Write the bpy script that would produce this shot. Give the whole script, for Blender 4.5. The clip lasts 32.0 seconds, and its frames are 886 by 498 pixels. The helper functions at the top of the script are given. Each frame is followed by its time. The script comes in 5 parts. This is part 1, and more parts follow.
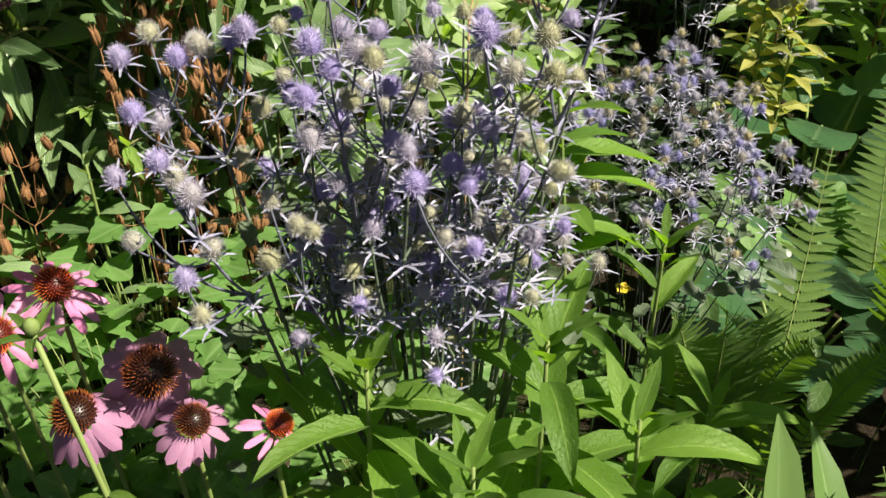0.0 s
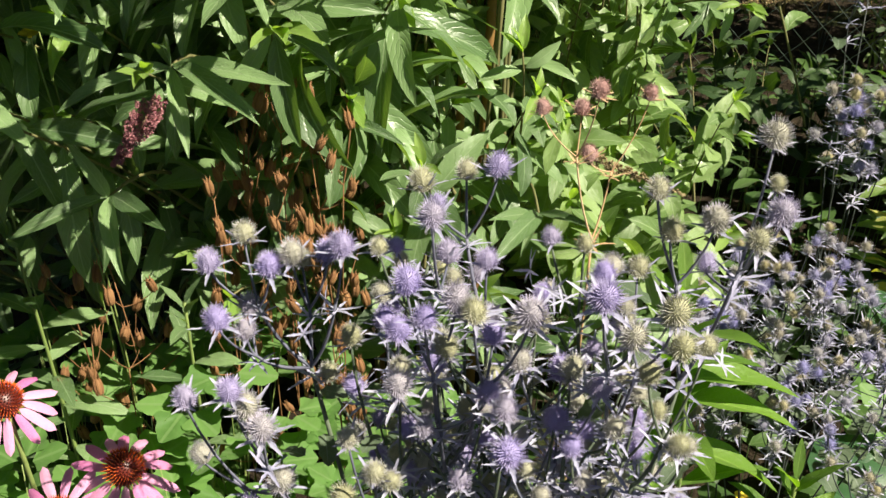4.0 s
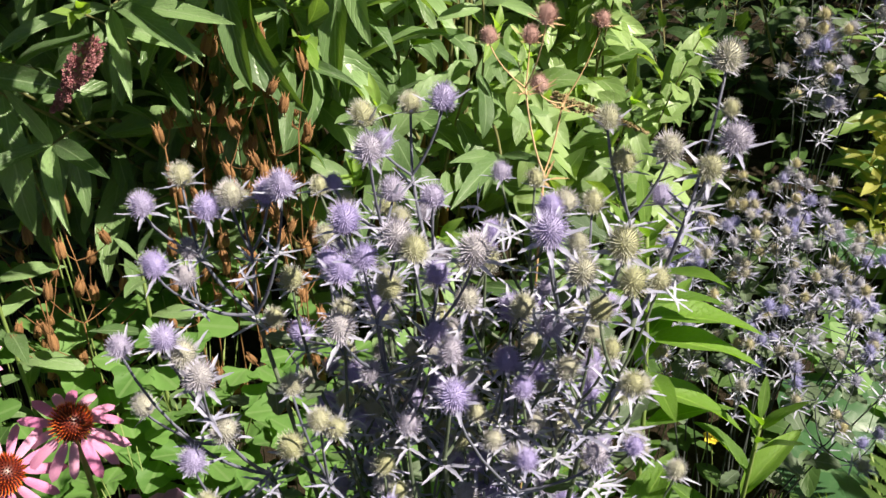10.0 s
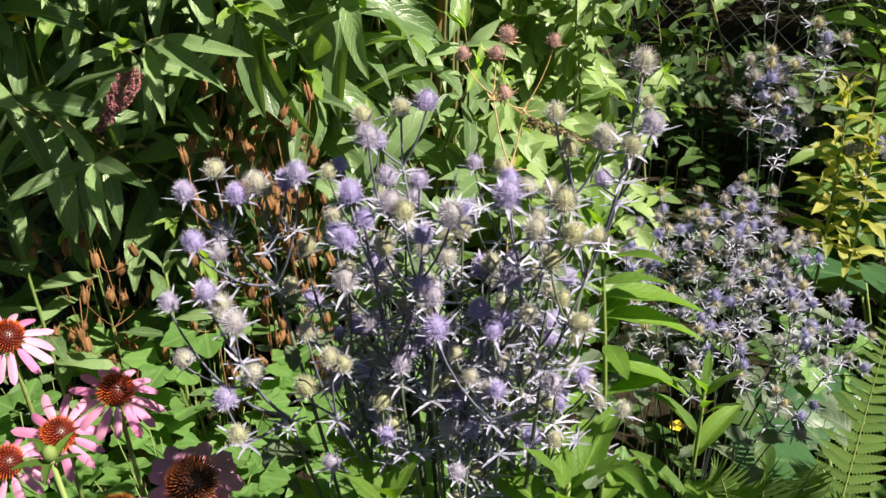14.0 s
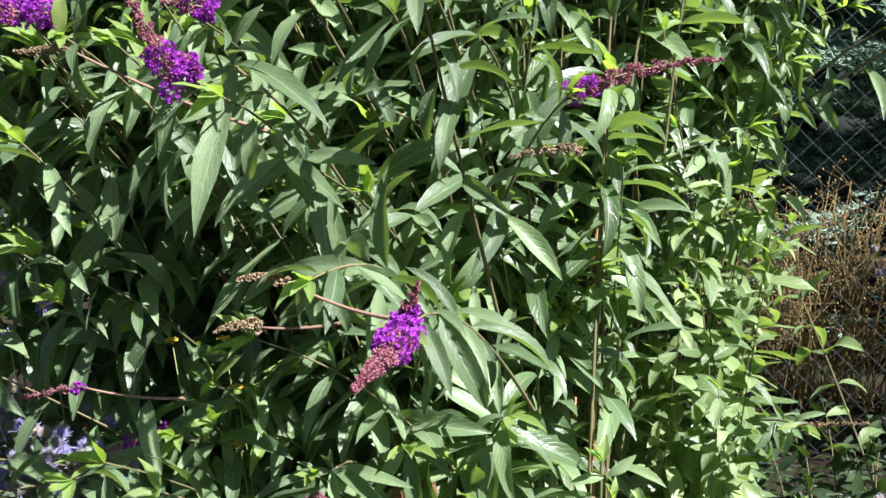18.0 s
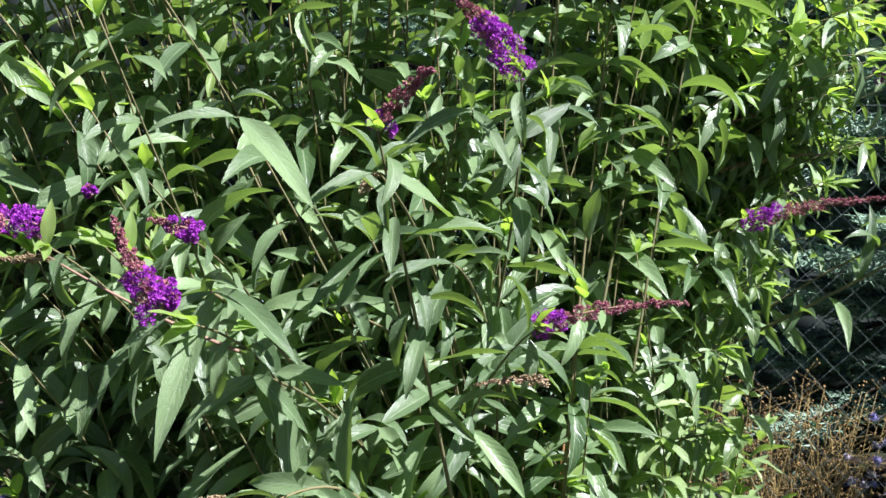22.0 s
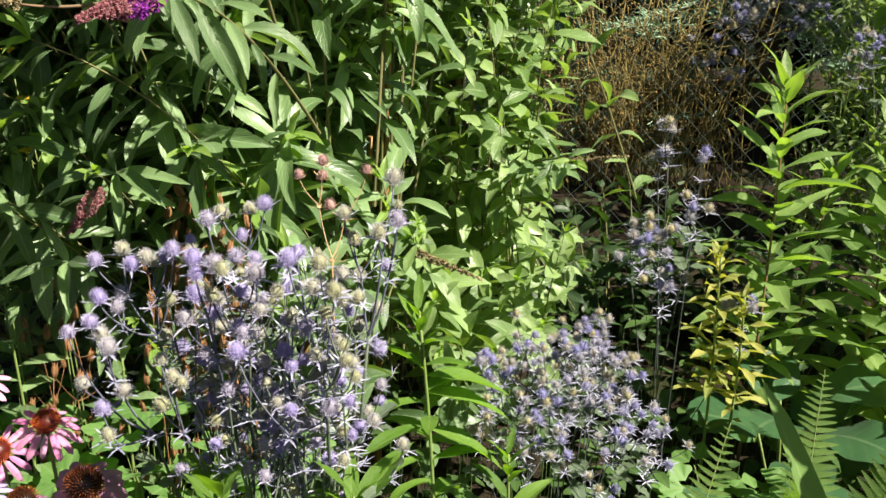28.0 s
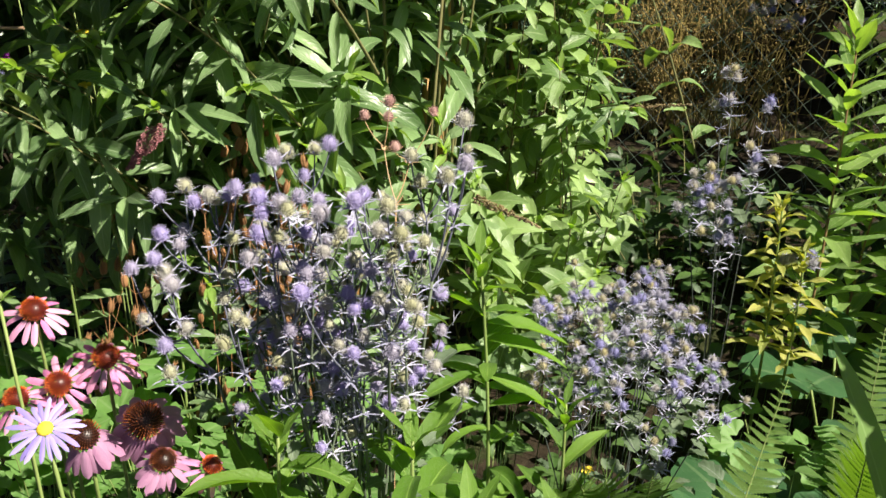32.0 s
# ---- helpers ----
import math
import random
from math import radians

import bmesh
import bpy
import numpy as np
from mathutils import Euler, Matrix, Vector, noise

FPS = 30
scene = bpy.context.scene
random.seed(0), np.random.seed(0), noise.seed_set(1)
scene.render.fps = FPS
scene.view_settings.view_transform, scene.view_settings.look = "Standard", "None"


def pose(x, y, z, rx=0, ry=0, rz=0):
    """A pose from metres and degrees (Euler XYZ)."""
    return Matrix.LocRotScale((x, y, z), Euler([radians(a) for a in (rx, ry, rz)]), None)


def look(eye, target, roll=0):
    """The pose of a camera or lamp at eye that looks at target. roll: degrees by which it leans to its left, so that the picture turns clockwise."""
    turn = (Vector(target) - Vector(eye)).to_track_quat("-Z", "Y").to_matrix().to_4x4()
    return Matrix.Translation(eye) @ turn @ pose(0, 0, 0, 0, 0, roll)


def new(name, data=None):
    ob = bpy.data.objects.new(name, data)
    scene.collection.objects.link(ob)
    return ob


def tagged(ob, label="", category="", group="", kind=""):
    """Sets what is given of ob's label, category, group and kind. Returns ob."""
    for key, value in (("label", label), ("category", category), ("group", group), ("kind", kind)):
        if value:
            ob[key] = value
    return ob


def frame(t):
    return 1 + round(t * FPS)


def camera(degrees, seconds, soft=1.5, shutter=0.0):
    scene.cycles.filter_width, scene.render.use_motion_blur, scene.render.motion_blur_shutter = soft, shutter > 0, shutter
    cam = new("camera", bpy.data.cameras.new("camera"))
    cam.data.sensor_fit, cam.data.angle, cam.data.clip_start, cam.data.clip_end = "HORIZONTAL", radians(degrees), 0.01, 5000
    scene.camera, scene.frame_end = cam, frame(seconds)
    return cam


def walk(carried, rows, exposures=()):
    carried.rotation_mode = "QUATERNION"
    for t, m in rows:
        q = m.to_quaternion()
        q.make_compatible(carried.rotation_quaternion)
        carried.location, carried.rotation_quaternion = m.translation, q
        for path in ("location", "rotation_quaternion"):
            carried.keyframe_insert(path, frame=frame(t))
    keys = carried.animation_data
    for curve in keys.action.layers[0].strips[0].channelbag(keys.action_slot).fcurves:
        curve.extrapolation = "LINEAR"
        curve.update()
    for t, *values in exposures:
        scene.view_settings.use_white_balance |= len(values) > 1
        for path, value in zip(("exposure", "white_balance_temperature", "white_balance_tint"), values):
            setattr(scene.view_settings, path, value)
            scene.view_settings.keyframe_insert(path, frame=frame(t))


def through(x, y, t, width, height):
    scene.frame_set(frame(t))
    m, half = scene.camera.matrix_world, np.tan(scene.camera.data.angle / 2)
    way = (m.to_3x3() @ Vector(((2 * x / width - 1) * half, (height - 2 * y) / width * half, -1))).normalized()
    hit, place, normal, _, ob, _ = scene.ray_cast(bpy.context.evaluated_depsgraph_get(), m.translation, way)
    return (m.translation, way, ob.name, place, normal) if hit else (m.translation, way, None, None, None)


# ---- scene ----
cam = camera(46.6, 32.0)
# seconds, eye, yaw to the left of +y, pitch up, roll
PATH = [
    (0, 0.0, 0.0, 1.25, 0.0, -36.0, -0.0),
    (0.5, -0.017, -0.058, 1.29, -1.05, -35.22, 0.46),
    (1, -0.036, -0.074, 1.297, -0.77, -33.35, 2.2),
    (1.5, -0.022, -0.042, 1.307, 0.73, -32.01, 2.36),
    (2, -0.004, -0.018, 1.316, 3.19, -31.5, 1.15),
    (2.5, -0.007, -0.038, 1.314, 4.61, -30.94, 0.3),
    (3, -0.015, -0.01, 1.314, 4.41, -30.91, -0.04),
    (3.5, 0.002, 0.093, 1.301, 6.59, -30.61, 0.99),
    (5.5, 0.007, 0.164, 1.286, 9.64, -31.83, 0.56),
    (6, 0.005, 0.166, 1.285, 8.62, -31.76, 0.66),
    (6.5, 0.01, 0.162, 1.288, 7.91, -31.61, 0.51),
    (7, 0.014, 0.162, 1.29, 7.6, -31.51, 0.56),
    (7.5, 0.013, 0.161, 1.288, 7.54, -31.53, 0.61),
    (8, 0.016, 0.16, 1.289, 7.45, -31.51, 0.45),
    (8.5, 0.018, 0.161, 1.29, 7.31, -31.57, 0.39),
    (9, 0.021, 0.164, 1.287, 6.94, -31.8, 0.61),
    (9.5, 0.022, 0.16, 1.279, 6.8, -32.45, 0.74),
    (10, 0.026, 0.157, 1.268, 6.68, -33.41, 0.58),
    (10.5, 0.025, 0.154, 1.267, 6.63, -34.18, 0.55),
    (11, 0.028, 0.153, 1.268, 6.77, -34.32, 0.59),
    (11.5, 0.025, 0.152, 1.268, 6.8, -34.26, 0.91),
    (12, 0.028, 0.152, 1.282, 7.23, -33.43, 1.22),
    (12.5, 0.042, 0.146, 1.286, 7.92, -32.49, 1.39),
    (13, 0.061, 0.127, 1.271, 8.47, -32.15, 1.29),
    (13.5, 0.058, 0.053, 1.289, 7.74, -31.13, 0.52),
    (15.5, 0.062, -0.13, 1.331, 4.18, -26.54, 1.04),
    (16, 0.095, -0.146, 1.371, 9.49, -23.64, 0.64),
    (16.5, 0.159, -0.18, 1.404, 14.65, -19.55, -0.67),
    (17, 0.188, -0.194, 1.431, 16.73, -15.29, -1.21),
    (17.5, 0.196, -0.201, 1.459, 18.06, -11.56, -1.34),
    (18, 0.197, -0.213, 1.481, 18.49, -9.82, -1.19),
    (18.5, 0.195, -0.218, 1.49, 18.97, -8.81, -0.89),
    (19, 0.2, -0.22, 1.5, 19.26, -7.68, -0.24),
    (19.5, 0.202, -0.223, 1.509, 19.15, -6.51, 0.14),
    (20, 0.197, -0.228, 1.518, 19.38, -5.57, 0.72),
    (20.5, 0.198, -0.233, 1.537, 19.78, -4.34, 0.98),
    (21, 0.203, -0.224, 1.548, 19.58, -3.16, 1.17),
    (21.5, 0.208, -0.228, 1.562, 18.84, -1.9, 2.09),
    (22, 0.218, -0.224, 1.568, 17.62, -0.97, 2.51),
    (22.5, 0.238, -0.223, 1.568, 15.46, -0.38, 1.91),
    (23, 0.25, -0.224, 1.563, 12.99, -0.35, 1.88),
    (23.5, 0.276, -0.234, 1.517, 10.57, -1.95, 2.05),
    (24, 0.305, -0.26, 1.48, 9.01, -4.44, 2.45),
    (24.5, 0.331, -0.283, 1.439, 8.4, -6.61, 2.96),
    (25, 0.346, -0.304, 1.405, 8.33, -8.87, 3.71),
    (25.5, 0.353, -0.316, 1.377, 8.5, -11.31, 3.9),
    (26, 0.363, -0.323, 1.364, 8.73, -14.38, 3.51),
    (26.5, 0.361, -0.329, 1.356, 9.22, -16.79, 3.29),
    (28.5, 0.39, -0.323, 1.338, 11.33, -19.96, 1.38),
    (29, 0.38, -0.322, 1.339, 10.82, -20.51, 1.56),
    (29.5, 0.369, -0.318, 1.337, 10.95, -21.03, 1.9),
    (30, 0.357, -0.32, 1.337, 12.0, -21.41, 2.38),
    (30.5, 0.356, -0.312, 1.333, 12.55, -21.69, 2.25),
    (31, 0.351, -0.308, 1.335, 12.92, -22.33, 2.1),
    (31.5, 0.355, -0.311, 1.332, 13.31, -22.52, 2.01),
    (32, 0.35, -0.312, 1.331, 13.25, -22.67, 2.4),
]


def aimed(x, y, z, yaw, pitch, roll):
    yaw, pitch = radians(yaw), radians(pitch)
    ahead = Vector((-math.sin(yaw) * math.cos(pitch), math.cos(yaw) * math.cos(pitch), math.sin(pitch)))
    return look((x, y, z), Vector((x, y, z)) + ahead, roll)


# ---- light ----
EXPOSURES = [(0.0, 1.07, 6700, 9), (16.0, 1.15, 6700, 10), (17.0, 1.33, 6350, 21), (18.0, 1.50, 5550, 32), (23.0, 1.46, 5450, 30), (25.0, 1.41, 5850, 24), (26.5, 1.25, 6500, 14), (29.0, 1.27, 6550, 10), (32.0, 1.22, 6550, 10)]
walk(cam, [(t, aimed(*row)) for t, *row in PATH], EXPOSURES)

SUN_AZIMUTH, SUN_HEIGHT = radians(106), radians(50)  # azimuth from +y towards +x
world = bpy.data.worlds.new("sky")
world.use_nodes = True
scene.world = world
wt = world.node_tree
sky = wt.nodes.new("ShaderNodeTexSky")
sky.sky_type, sky.sun_disc = "NISHITA", False
sky.sun_elevation, sky.sun_rotation = SUN_HEIGHT, SUN_AZIMUTH
wt.links.new(sky.outputs[0], wt.nodes["Background"].inputs[0])
wt.nodes["Background"].inputs[1].default_value = 0.022
sun = new("sun", bpy.data.lights.new("sun", "SUN"))
sun.data.energy, sun.data.angle, sun.data.color = 5.0, radians(0.5), (1.0, 0.92, 0.77)
toward = Vector((math.sin(SUN_AZIMUTH) * math.cos(SUN_HEIGHT), math.cos(SUN_AZIMUTH) * math.cos(SUN_HEIGHT), math.sin(SUN_HEIGHT)))
sun.matrix_basis = look(toward * 20, (0, 0, 0))

# ---- materials ----


class Tree:
    """A node material under construction."""

    def __init__(self, name):
        self.mat = bpy.data.materials.new(name)
        self.mat.use_nodes = True
        self.t = self.mat.node_tree
        self.t.nodes.clear()
        self.out = self.t.nodes.new("ShaderNodeOutputMaterial")

    def node(self, kind, **values):
        n = self.t.nodes.new("ShaderNode" + kind)
        for key, value in values.items():
            n.inputs[key.replace("_", " ")].default_value = value
        return n

    def link(self, a, b):
        self.t.links.new(a, b)

    def math(self, op, a, b=0.0, clamp=False):
        n = self.t.nodes.new("ShaderNodeMath")
        n.operation, n.use_clamp = op, clamp
        for i, v in enumerate((a, b)):
            if isinstance(v, (int, float)):
                n.inputs[i].default_value = v
            else:
                self.link(v, n.inputs[i])
        return n.outputs[0]

    def mix(self, fac, a, b, blend="MIX"):
        n = self.t.nodes.new("ShaderNodeMix")
        n.data_type, n.blend_type = "RGBA", blend
        for sock, v in ((n.inputs[0], fac), (n.inputs[6], a), (n.inputs[7], b)):
            if isinstance(v, (int, float)):
                sock.default_value = v
            elif isinstance(v, tuple):
                sock.default_value = (*v, 1)[:4]
            else:
                self.link(v, sock)
        return n.outputs[2]

    def ramp(self, fac, *stops):
        n = self.t.nodes.new("ShaderNodeValToRGB")
        e = n.color_ramp.elements
        while len(e) < len(stops):
            e.new(0.5)
        for el, (pos, col) in zip(e, stops):
            el.position, el.color = pos, (*col, 1)
        self.link(fac, n.inputs[0])
        return n.outputs[0]

    def noise(self, scale, detail=3.0, coord="Object", rough=0.55):
        c = self.t.nodes.new("ShaderNodeTexCoord")
        n = self.node("TexNoise", Scale=scale, Detail=detail, Roughness=rough)
        self.link(c.outputs[coord], n.inputs["Vector"])
        return n.outputs[0]

    def chance(self):
        """One number from 0 to 1 for each object and each loose piece of a mesh."""
        a = self.t.nodes.new("ShaderNodeObjectInfo").outputs["Random"]
        b = self.t.nodes.new("ShaderNodeNewGeometry").outputs["Random Per Island"]
        return self.math("FRACT", self.math("ADD", a, b))

    def bump(self, height, strength, distance):
        n = self.node("Bump", Strength=strength, Distance=distance)
        self.link(height, n.inputs["Height"])
        return n.outputs[0]

    def done(self, shader):
        self.link(shader, self.out.inputs[0])
        return self.mat

    def skin(self, color, rough=0.5, normal=None, spec=0.4, through=0.0, glow=None, sheen=0.0):
        """A surface that may let light through, as leaves and petals do."""
        p = self.node("BsdfPrincipled", Roughness=rough)
        p.inputs["Specular IOR Level"].default_value = spec
        p.inputs["Sheen Weight"].default_value = sheen
        self.link(color, p.inputs["Base Color"])
        if normal is not None:
            self.link(normal, p.inputs["Normal"])
        if not through:
            return self.done(p.outputs[0])
        tr = self.node("BsdfTranslucent")
        self.link(glow if glow is not None else color, tr.inputs[0])
        m = self.node("MixShader", Fac=through)
        self.link(p.outputs[0], m.inputs[1])
        self.link(tr.outputs[0], m.inputs[2])
        return self.done(m.outputs[0])


def leaf_material(name, dark, light, vein, through=0.35, rough=0.5, veins=9.0, relief=0.5, spots=None, spec=0.4, skew=1.0):
    """Green blade: own tone for each leaf, pale midrib, side veins, blotches. The map runs along x and across y."""
    m = Tree(name)
    uv = m.t.nodes.new("ShaderNodeUVMap").outputs[0]
    xyz = m.node("SeparateXYZ")
    m.link(uv, xyz.inputs[0])
    side = m.math("ABSOLUTE", m.math("SUBTRACT", xyz.outputs[1], 0.5))
    chance = m.chance()
    tone = m.math("ADD", m.math("MULTIPLY", m.math("POWER", chance, skew), 0.75), m.math("MULTIPLY", m.noise(14.0, 3.0), 0.25))
    col = m.mix(tone, dark, light)
    fine = m.noise(160.0, 4.0)
    col = m.mix(m.math("MULTIPLY", fine, 0.35), col, m.mix(0.5, col, (0.02, 0.04, 0.01)))
    if spots:
        col = m.mix(m.math("GREATER_THAN", m.noise(60.0, 2.0), 0.66), col, spots)
    along = m.math("ADD", xyz.outputs[0], m.math("MULTIPLY", m.noise(45.0, 2.0), 0.22))
    wave = m.math("SINE", m.math("MULTIPLY", m.math("SUBTRACT", along, m.math("MULTIPLY", side, 0.55)), veins * 6.283))
    line = m.math("POWER", m.math("ADD", m.math("MULTIPLY", wave, 0.5), 0.5), 8.0)
    rib = m.math("LESS_THAN", side, 0.028)
    col = m.mix(m.math("MULTIPLY", line, 0.14), col, vein)
    col = m.mix(m.math("MULTIPLY", rib, 0.6), col, vein)
    height = m.math("SUBTRACT", m.math("MULTIPLY", fine, 0.4), m.math("ADD", m.math("MULTIPLY", line, 0.4), rib))
    normal = m.bump(height, relief, 0.0012)
    glow = m.mix(1.0, m.mix(0.55, col, light), (1.6, 1.75, 0.46), "MULTIPLY")
    return m.skin(col, rough, normal, spec, through, glow, 0.05)


def plain_material(name, a, b, scale=60.0, rough=0.7, relief=0.3, through=0.0, spec=0.3, per_piece=0.6):
    m = Tree(name)
    n = m.noise(scale, 4.0)
    tone = m.math("ADD", m.math("MULTIPLY", m.chance(), per_piece), m.math("MULTIPLY", n, 1.0 - per_piece))
    col = m.mix(tone, a, b)
    return m.skin(col, rough, m.bump(n, relief, 0.002), spec, through)


LEAF_BUDDLEIA = leaf_material("buddleia leaf", (0.034, 0.084, 0.024), (0.27, 0.41, 0.175), (0.31, 0.42, 0.23), 0.22, 0.38, 9, 0.8, None, 0.6, 1.6)
LEAF_YOUNG_SUNLIT = leaf_material("young and sunlit leaf", (0.19, 0.31, 0.065), (0.32, 0.47, 0.125), (0.32, 0.44, 0.16), 0.45, 0.42, 7, 0.4)
LEAF_SHRUB = leaf_material("broad shrub leaf", (0.05, 0.115, 0.026), (0.34, 0.48, 0.18), (0.38, 0.49, 0.26), 0.26, 0.38, 6, 0.8, None, 0.6, 1.3)
LEAF_GOLDENROD = leaf_material("lance leaf", (0.060, 0.150, 0.016), (0.20, 0.36, 0.045), (0.30, 0.46, 0.10), 0.42, 0.45, 10, 0.9, None, 0.45)
LEAF_TALL_WEED = leaf_material("weed leaf", (0.075, 0.135, 0.04), (0.28, 0.37, 0.14), (0.36, 0.42, 0.18), 0.35, 0.45, 7, 0.4)
LEAF_RIGHT = leaf_material("narrow leaf", (0.065, 0.14, 0.028), (0.29, 0.43, 0.125), (0.34, 0.45, 0.18), 0.36, 0.33, 9, 0.7, None, 0.6)
LEAF_YELLOW = leaf_material("yellowing leaf", (0.13, 0.19, 0.035), (0.50, 0.47, 0.13), (0.50, 0.50, 0.20), 0.32, 0.45, 9, 0.5, (0.34, 0.22, 0.06))
LEAF_COLUMBINE = leaf_material("columbine leaf", (0.085, 0.19, 0.045), (0.17, 0.32, 0.085), (0.2, 0.32, 0.12), 0.35, 0.55, 4, 0.3)
LEAF_FERN = leaf_material("fern pinna", (0.10, 0.19, 0.035), (0.17, 0.29, 0.06), (0.22, 0.33, 0.10), 0.40, 0.5, 14, 0.8)
LEAF_IRIS = leaf_material("iris blade", (0.12, 0.22, 0.06), (0.19, 0.31, 0.10), (0.24, 0.36, 0.15), 0.34, 0.42, 1, 0.2)
LEAF_BROAD = leaf_material("bergenia leaf", (0.03, 0.085, 0.035), (0.05, 0.12, 0.05), (0.10, 0.17, 0.08), 0.15, 0.3, 5, 0.5)
LEAF_HOLLY = leaf_material("sea holly leaf", (0.07, 0.115, 0.065), (0.15, 0.20, 0.125), (0.24, 0.29, 0.23), 0.25, 0.5, 5, 0.5)
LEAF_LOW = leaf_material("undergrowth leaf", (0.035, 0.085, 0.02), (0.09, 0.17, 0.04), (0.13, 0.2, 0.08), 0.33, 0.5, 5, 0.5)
# dark copy of the undergrowth leaf; its colour carries the shade by the fence
LEAF_SHADE_TONE = leaf_material("shrub leaf with shade in its green", (0.018, 0.045, 0.014), (0.055, 0.105, 0.032), (0.09, 0.14, 0.06), 0.25, 0.45, 5, 0.5)
BRACT = plain_material("silver blue bract", (0.29, 0.29, 0.46), (0.55, 0.55, 0.67), 90, 0.45, 0.3, 0.18, 0.4)
STEM_BLUE = plain_material("violet stem", (0.09, 0.10, 0.14), (0.19, 0.19, 0.26), 120, 0.5)
STEM_GREY = plain_material("grey-green holly stalk", (0.06, 0.085, 0.055), (0.14, 0.17, 0.12), 120, 0.6)
STEM_DARK = plain_material("dark holly stem", (0.035, 0.045, 0.045), (0.09, 0.10, 0.10), 120, 0.6)
STEM_GREEN = plain_material("green stem", (0.15, 0.22, 0.06), (0.24, 0.30, 0.10), 80, 0.55)
STEM_RED = plain_material("reddish green stem", (0.14, 0.11, 0.05), (0.30, 0.17, 0.09), 60, 0.55)
STEM_WOOD = plain_material("woody stem", (0.085, 0.095, 0.035), (0.20, 0.185, 0.08), 45, 0.75, 0.6)
STEM_TWIG = plain_material("pinkish twig", (0.20, 0.13, 0.08), (0.36, 0.25, 0.16), 45, 0.7, 0.5)
CANE = plain_material("old cane", (0.22, 0.12, 0.04), (0.36, 0.22, 0.08), 30, 0.6, 0.5)
STRAW = plain_material("straw", (0.42, 0.26, 0.13), (0.62, 0.45, 0.28), 90, 0.7)
DRY_HEAD = plain_material("faded head", (0.32, 0.18, 0.17), (0.52, 0.36, 0.33), 120, 0.8)
POD = plain_material("dry seed pod", (0.15, 0.07, 0.03), (0.42, 0.22, 0.10), 110, 0.7, 0.5, 0.15)
SEED_HEAD = plain_material("withered seed head", (0.08, 0.055, 0.02), (0.36, 0.255, 0.09), 110, 0.8)
BROWN_STALK = plain_material("withered stalk", (0.03, 0.023, 0.008), (0.38, 0.295, 0.095), 60, 0.8)
NEEDLE = plain_material("spruce needle", (0.09, 0.18, 0.105), (0.31, 0.47, 0.31), 12, 0.5)
BACK_DARK = plain_material("near-black back sheet", (0.006, 0.012, 0.008), (0.020, 0.034, 0.024), 3, 0.9)
BARK = plain_material("spruce bark", (0.04, 0.032, 0.026), (0.09, 0.07, 0.052), 25, 0.9, 0.9)
WIRE = plain_material("fence wire", (0.045, 0.07, 0.058), (0.13, 0.17, 0.145), 40, 0.28, 0.2, 0, 0.9)
FLORET = plain_material("purple floret", (0.20, 0.016, 0.30), (0.52, 0.09, 0.62), 200, 0.5, 0.2, 0.25)
FLORET_OLD = plain_material("fading floret", (0.20, 0.06, 0.09), (0.56, 0.27, 0.28), 200, 0.7, 0.2, 0.1)
FLORET_DRY = plain_material("dried spike", (0.24, 0.18, 0.09), (0.50, 0.42, 0.24), 200, 0.8)
PETAL = plain_material("pink petal", (0.66, 0.09, 0.40), (0.90, 0.55, 0.74), 30, 0.42, 0.4, 0.35, 0.5, 0.5)
PETAL_OLD = plain_material("dull petal", (0.34, 0.14, 0.28), (0.56, 0.31, 0.48), 30, 0.5, 0.4, 0.3, 0.4, 0.45)


def cone_material(name, low, mid, tip):
    """Spines of a cone: dark at their foot, glowing red to orange at their point."""
    m = Tree(name)
    xyz = m.node("SeparateXYZ")
    m.link(m.t.nodes.new("ShaderNodeUVMap").outputs[0], xyz.inputs[0])
    col = m.ramp(m.math("ADD", xyz.outputs[0], m.math("MULTIPLY", m.math("SUBTRACT", m.chance(), 0.5), 0.35)), (0.15, low), (0.5, mid), (1.0, tip))
    return m.skin(col, 0.4, None, 0.5)


DISC = cone_material("cone spine", (0.09, 0.012, 0.008), (0.60, 0.07, 0.014), (0.92, 0.36, 0.05))
DISC_OLD = cone_material("dark cone spine", (0.03, 0.010, 0.006), (0.14, 0.032, 0.010), (0.60, 0.18, 0.03))
RAY_VIOLET = plain_material("violet ray", (0.26, 0.18, 0.64), (0.58, 0.52, 0.86), 40, 0.45, 0.2, 0.35)
YELLOW = plain_material("yellow centre", (0.60, 0.42, 0.03), (0.85, 0.65, 0.06), 150, 0.7)


def head_material(name, cores, tips):
    """Spiny flower head: a core and paler points to its spines, each head with its own tint of three."""
    m = Tree(name)
    chance = m.t.nodes.new("ShaderNodeObjectInfo").outputs["Random"]
    core, tip = (m.ramp(chance, (0.15, t[0]), (0.5, t[1]), (0.9, t[2])) for t in (cores, tips))
    xyz = m.node("SeparateXYZ")
    m.link(m.t.nodes.new("ShaderNodeUVMap").outputs[0], xyz.inputs[0])
    wild = m.math("MULTIPLY", m.math("SUBTRACT", m.t.nodes.new("ShaderNodeNewGeometry").outputs["Random Per Island"], 0.5), 0.7)
    col = m.mix(m.math("ADD", xyz.outputs[0], wild, True), core, tip)
    return m.skin(col, 0.55, None, 0.3, 0.22)


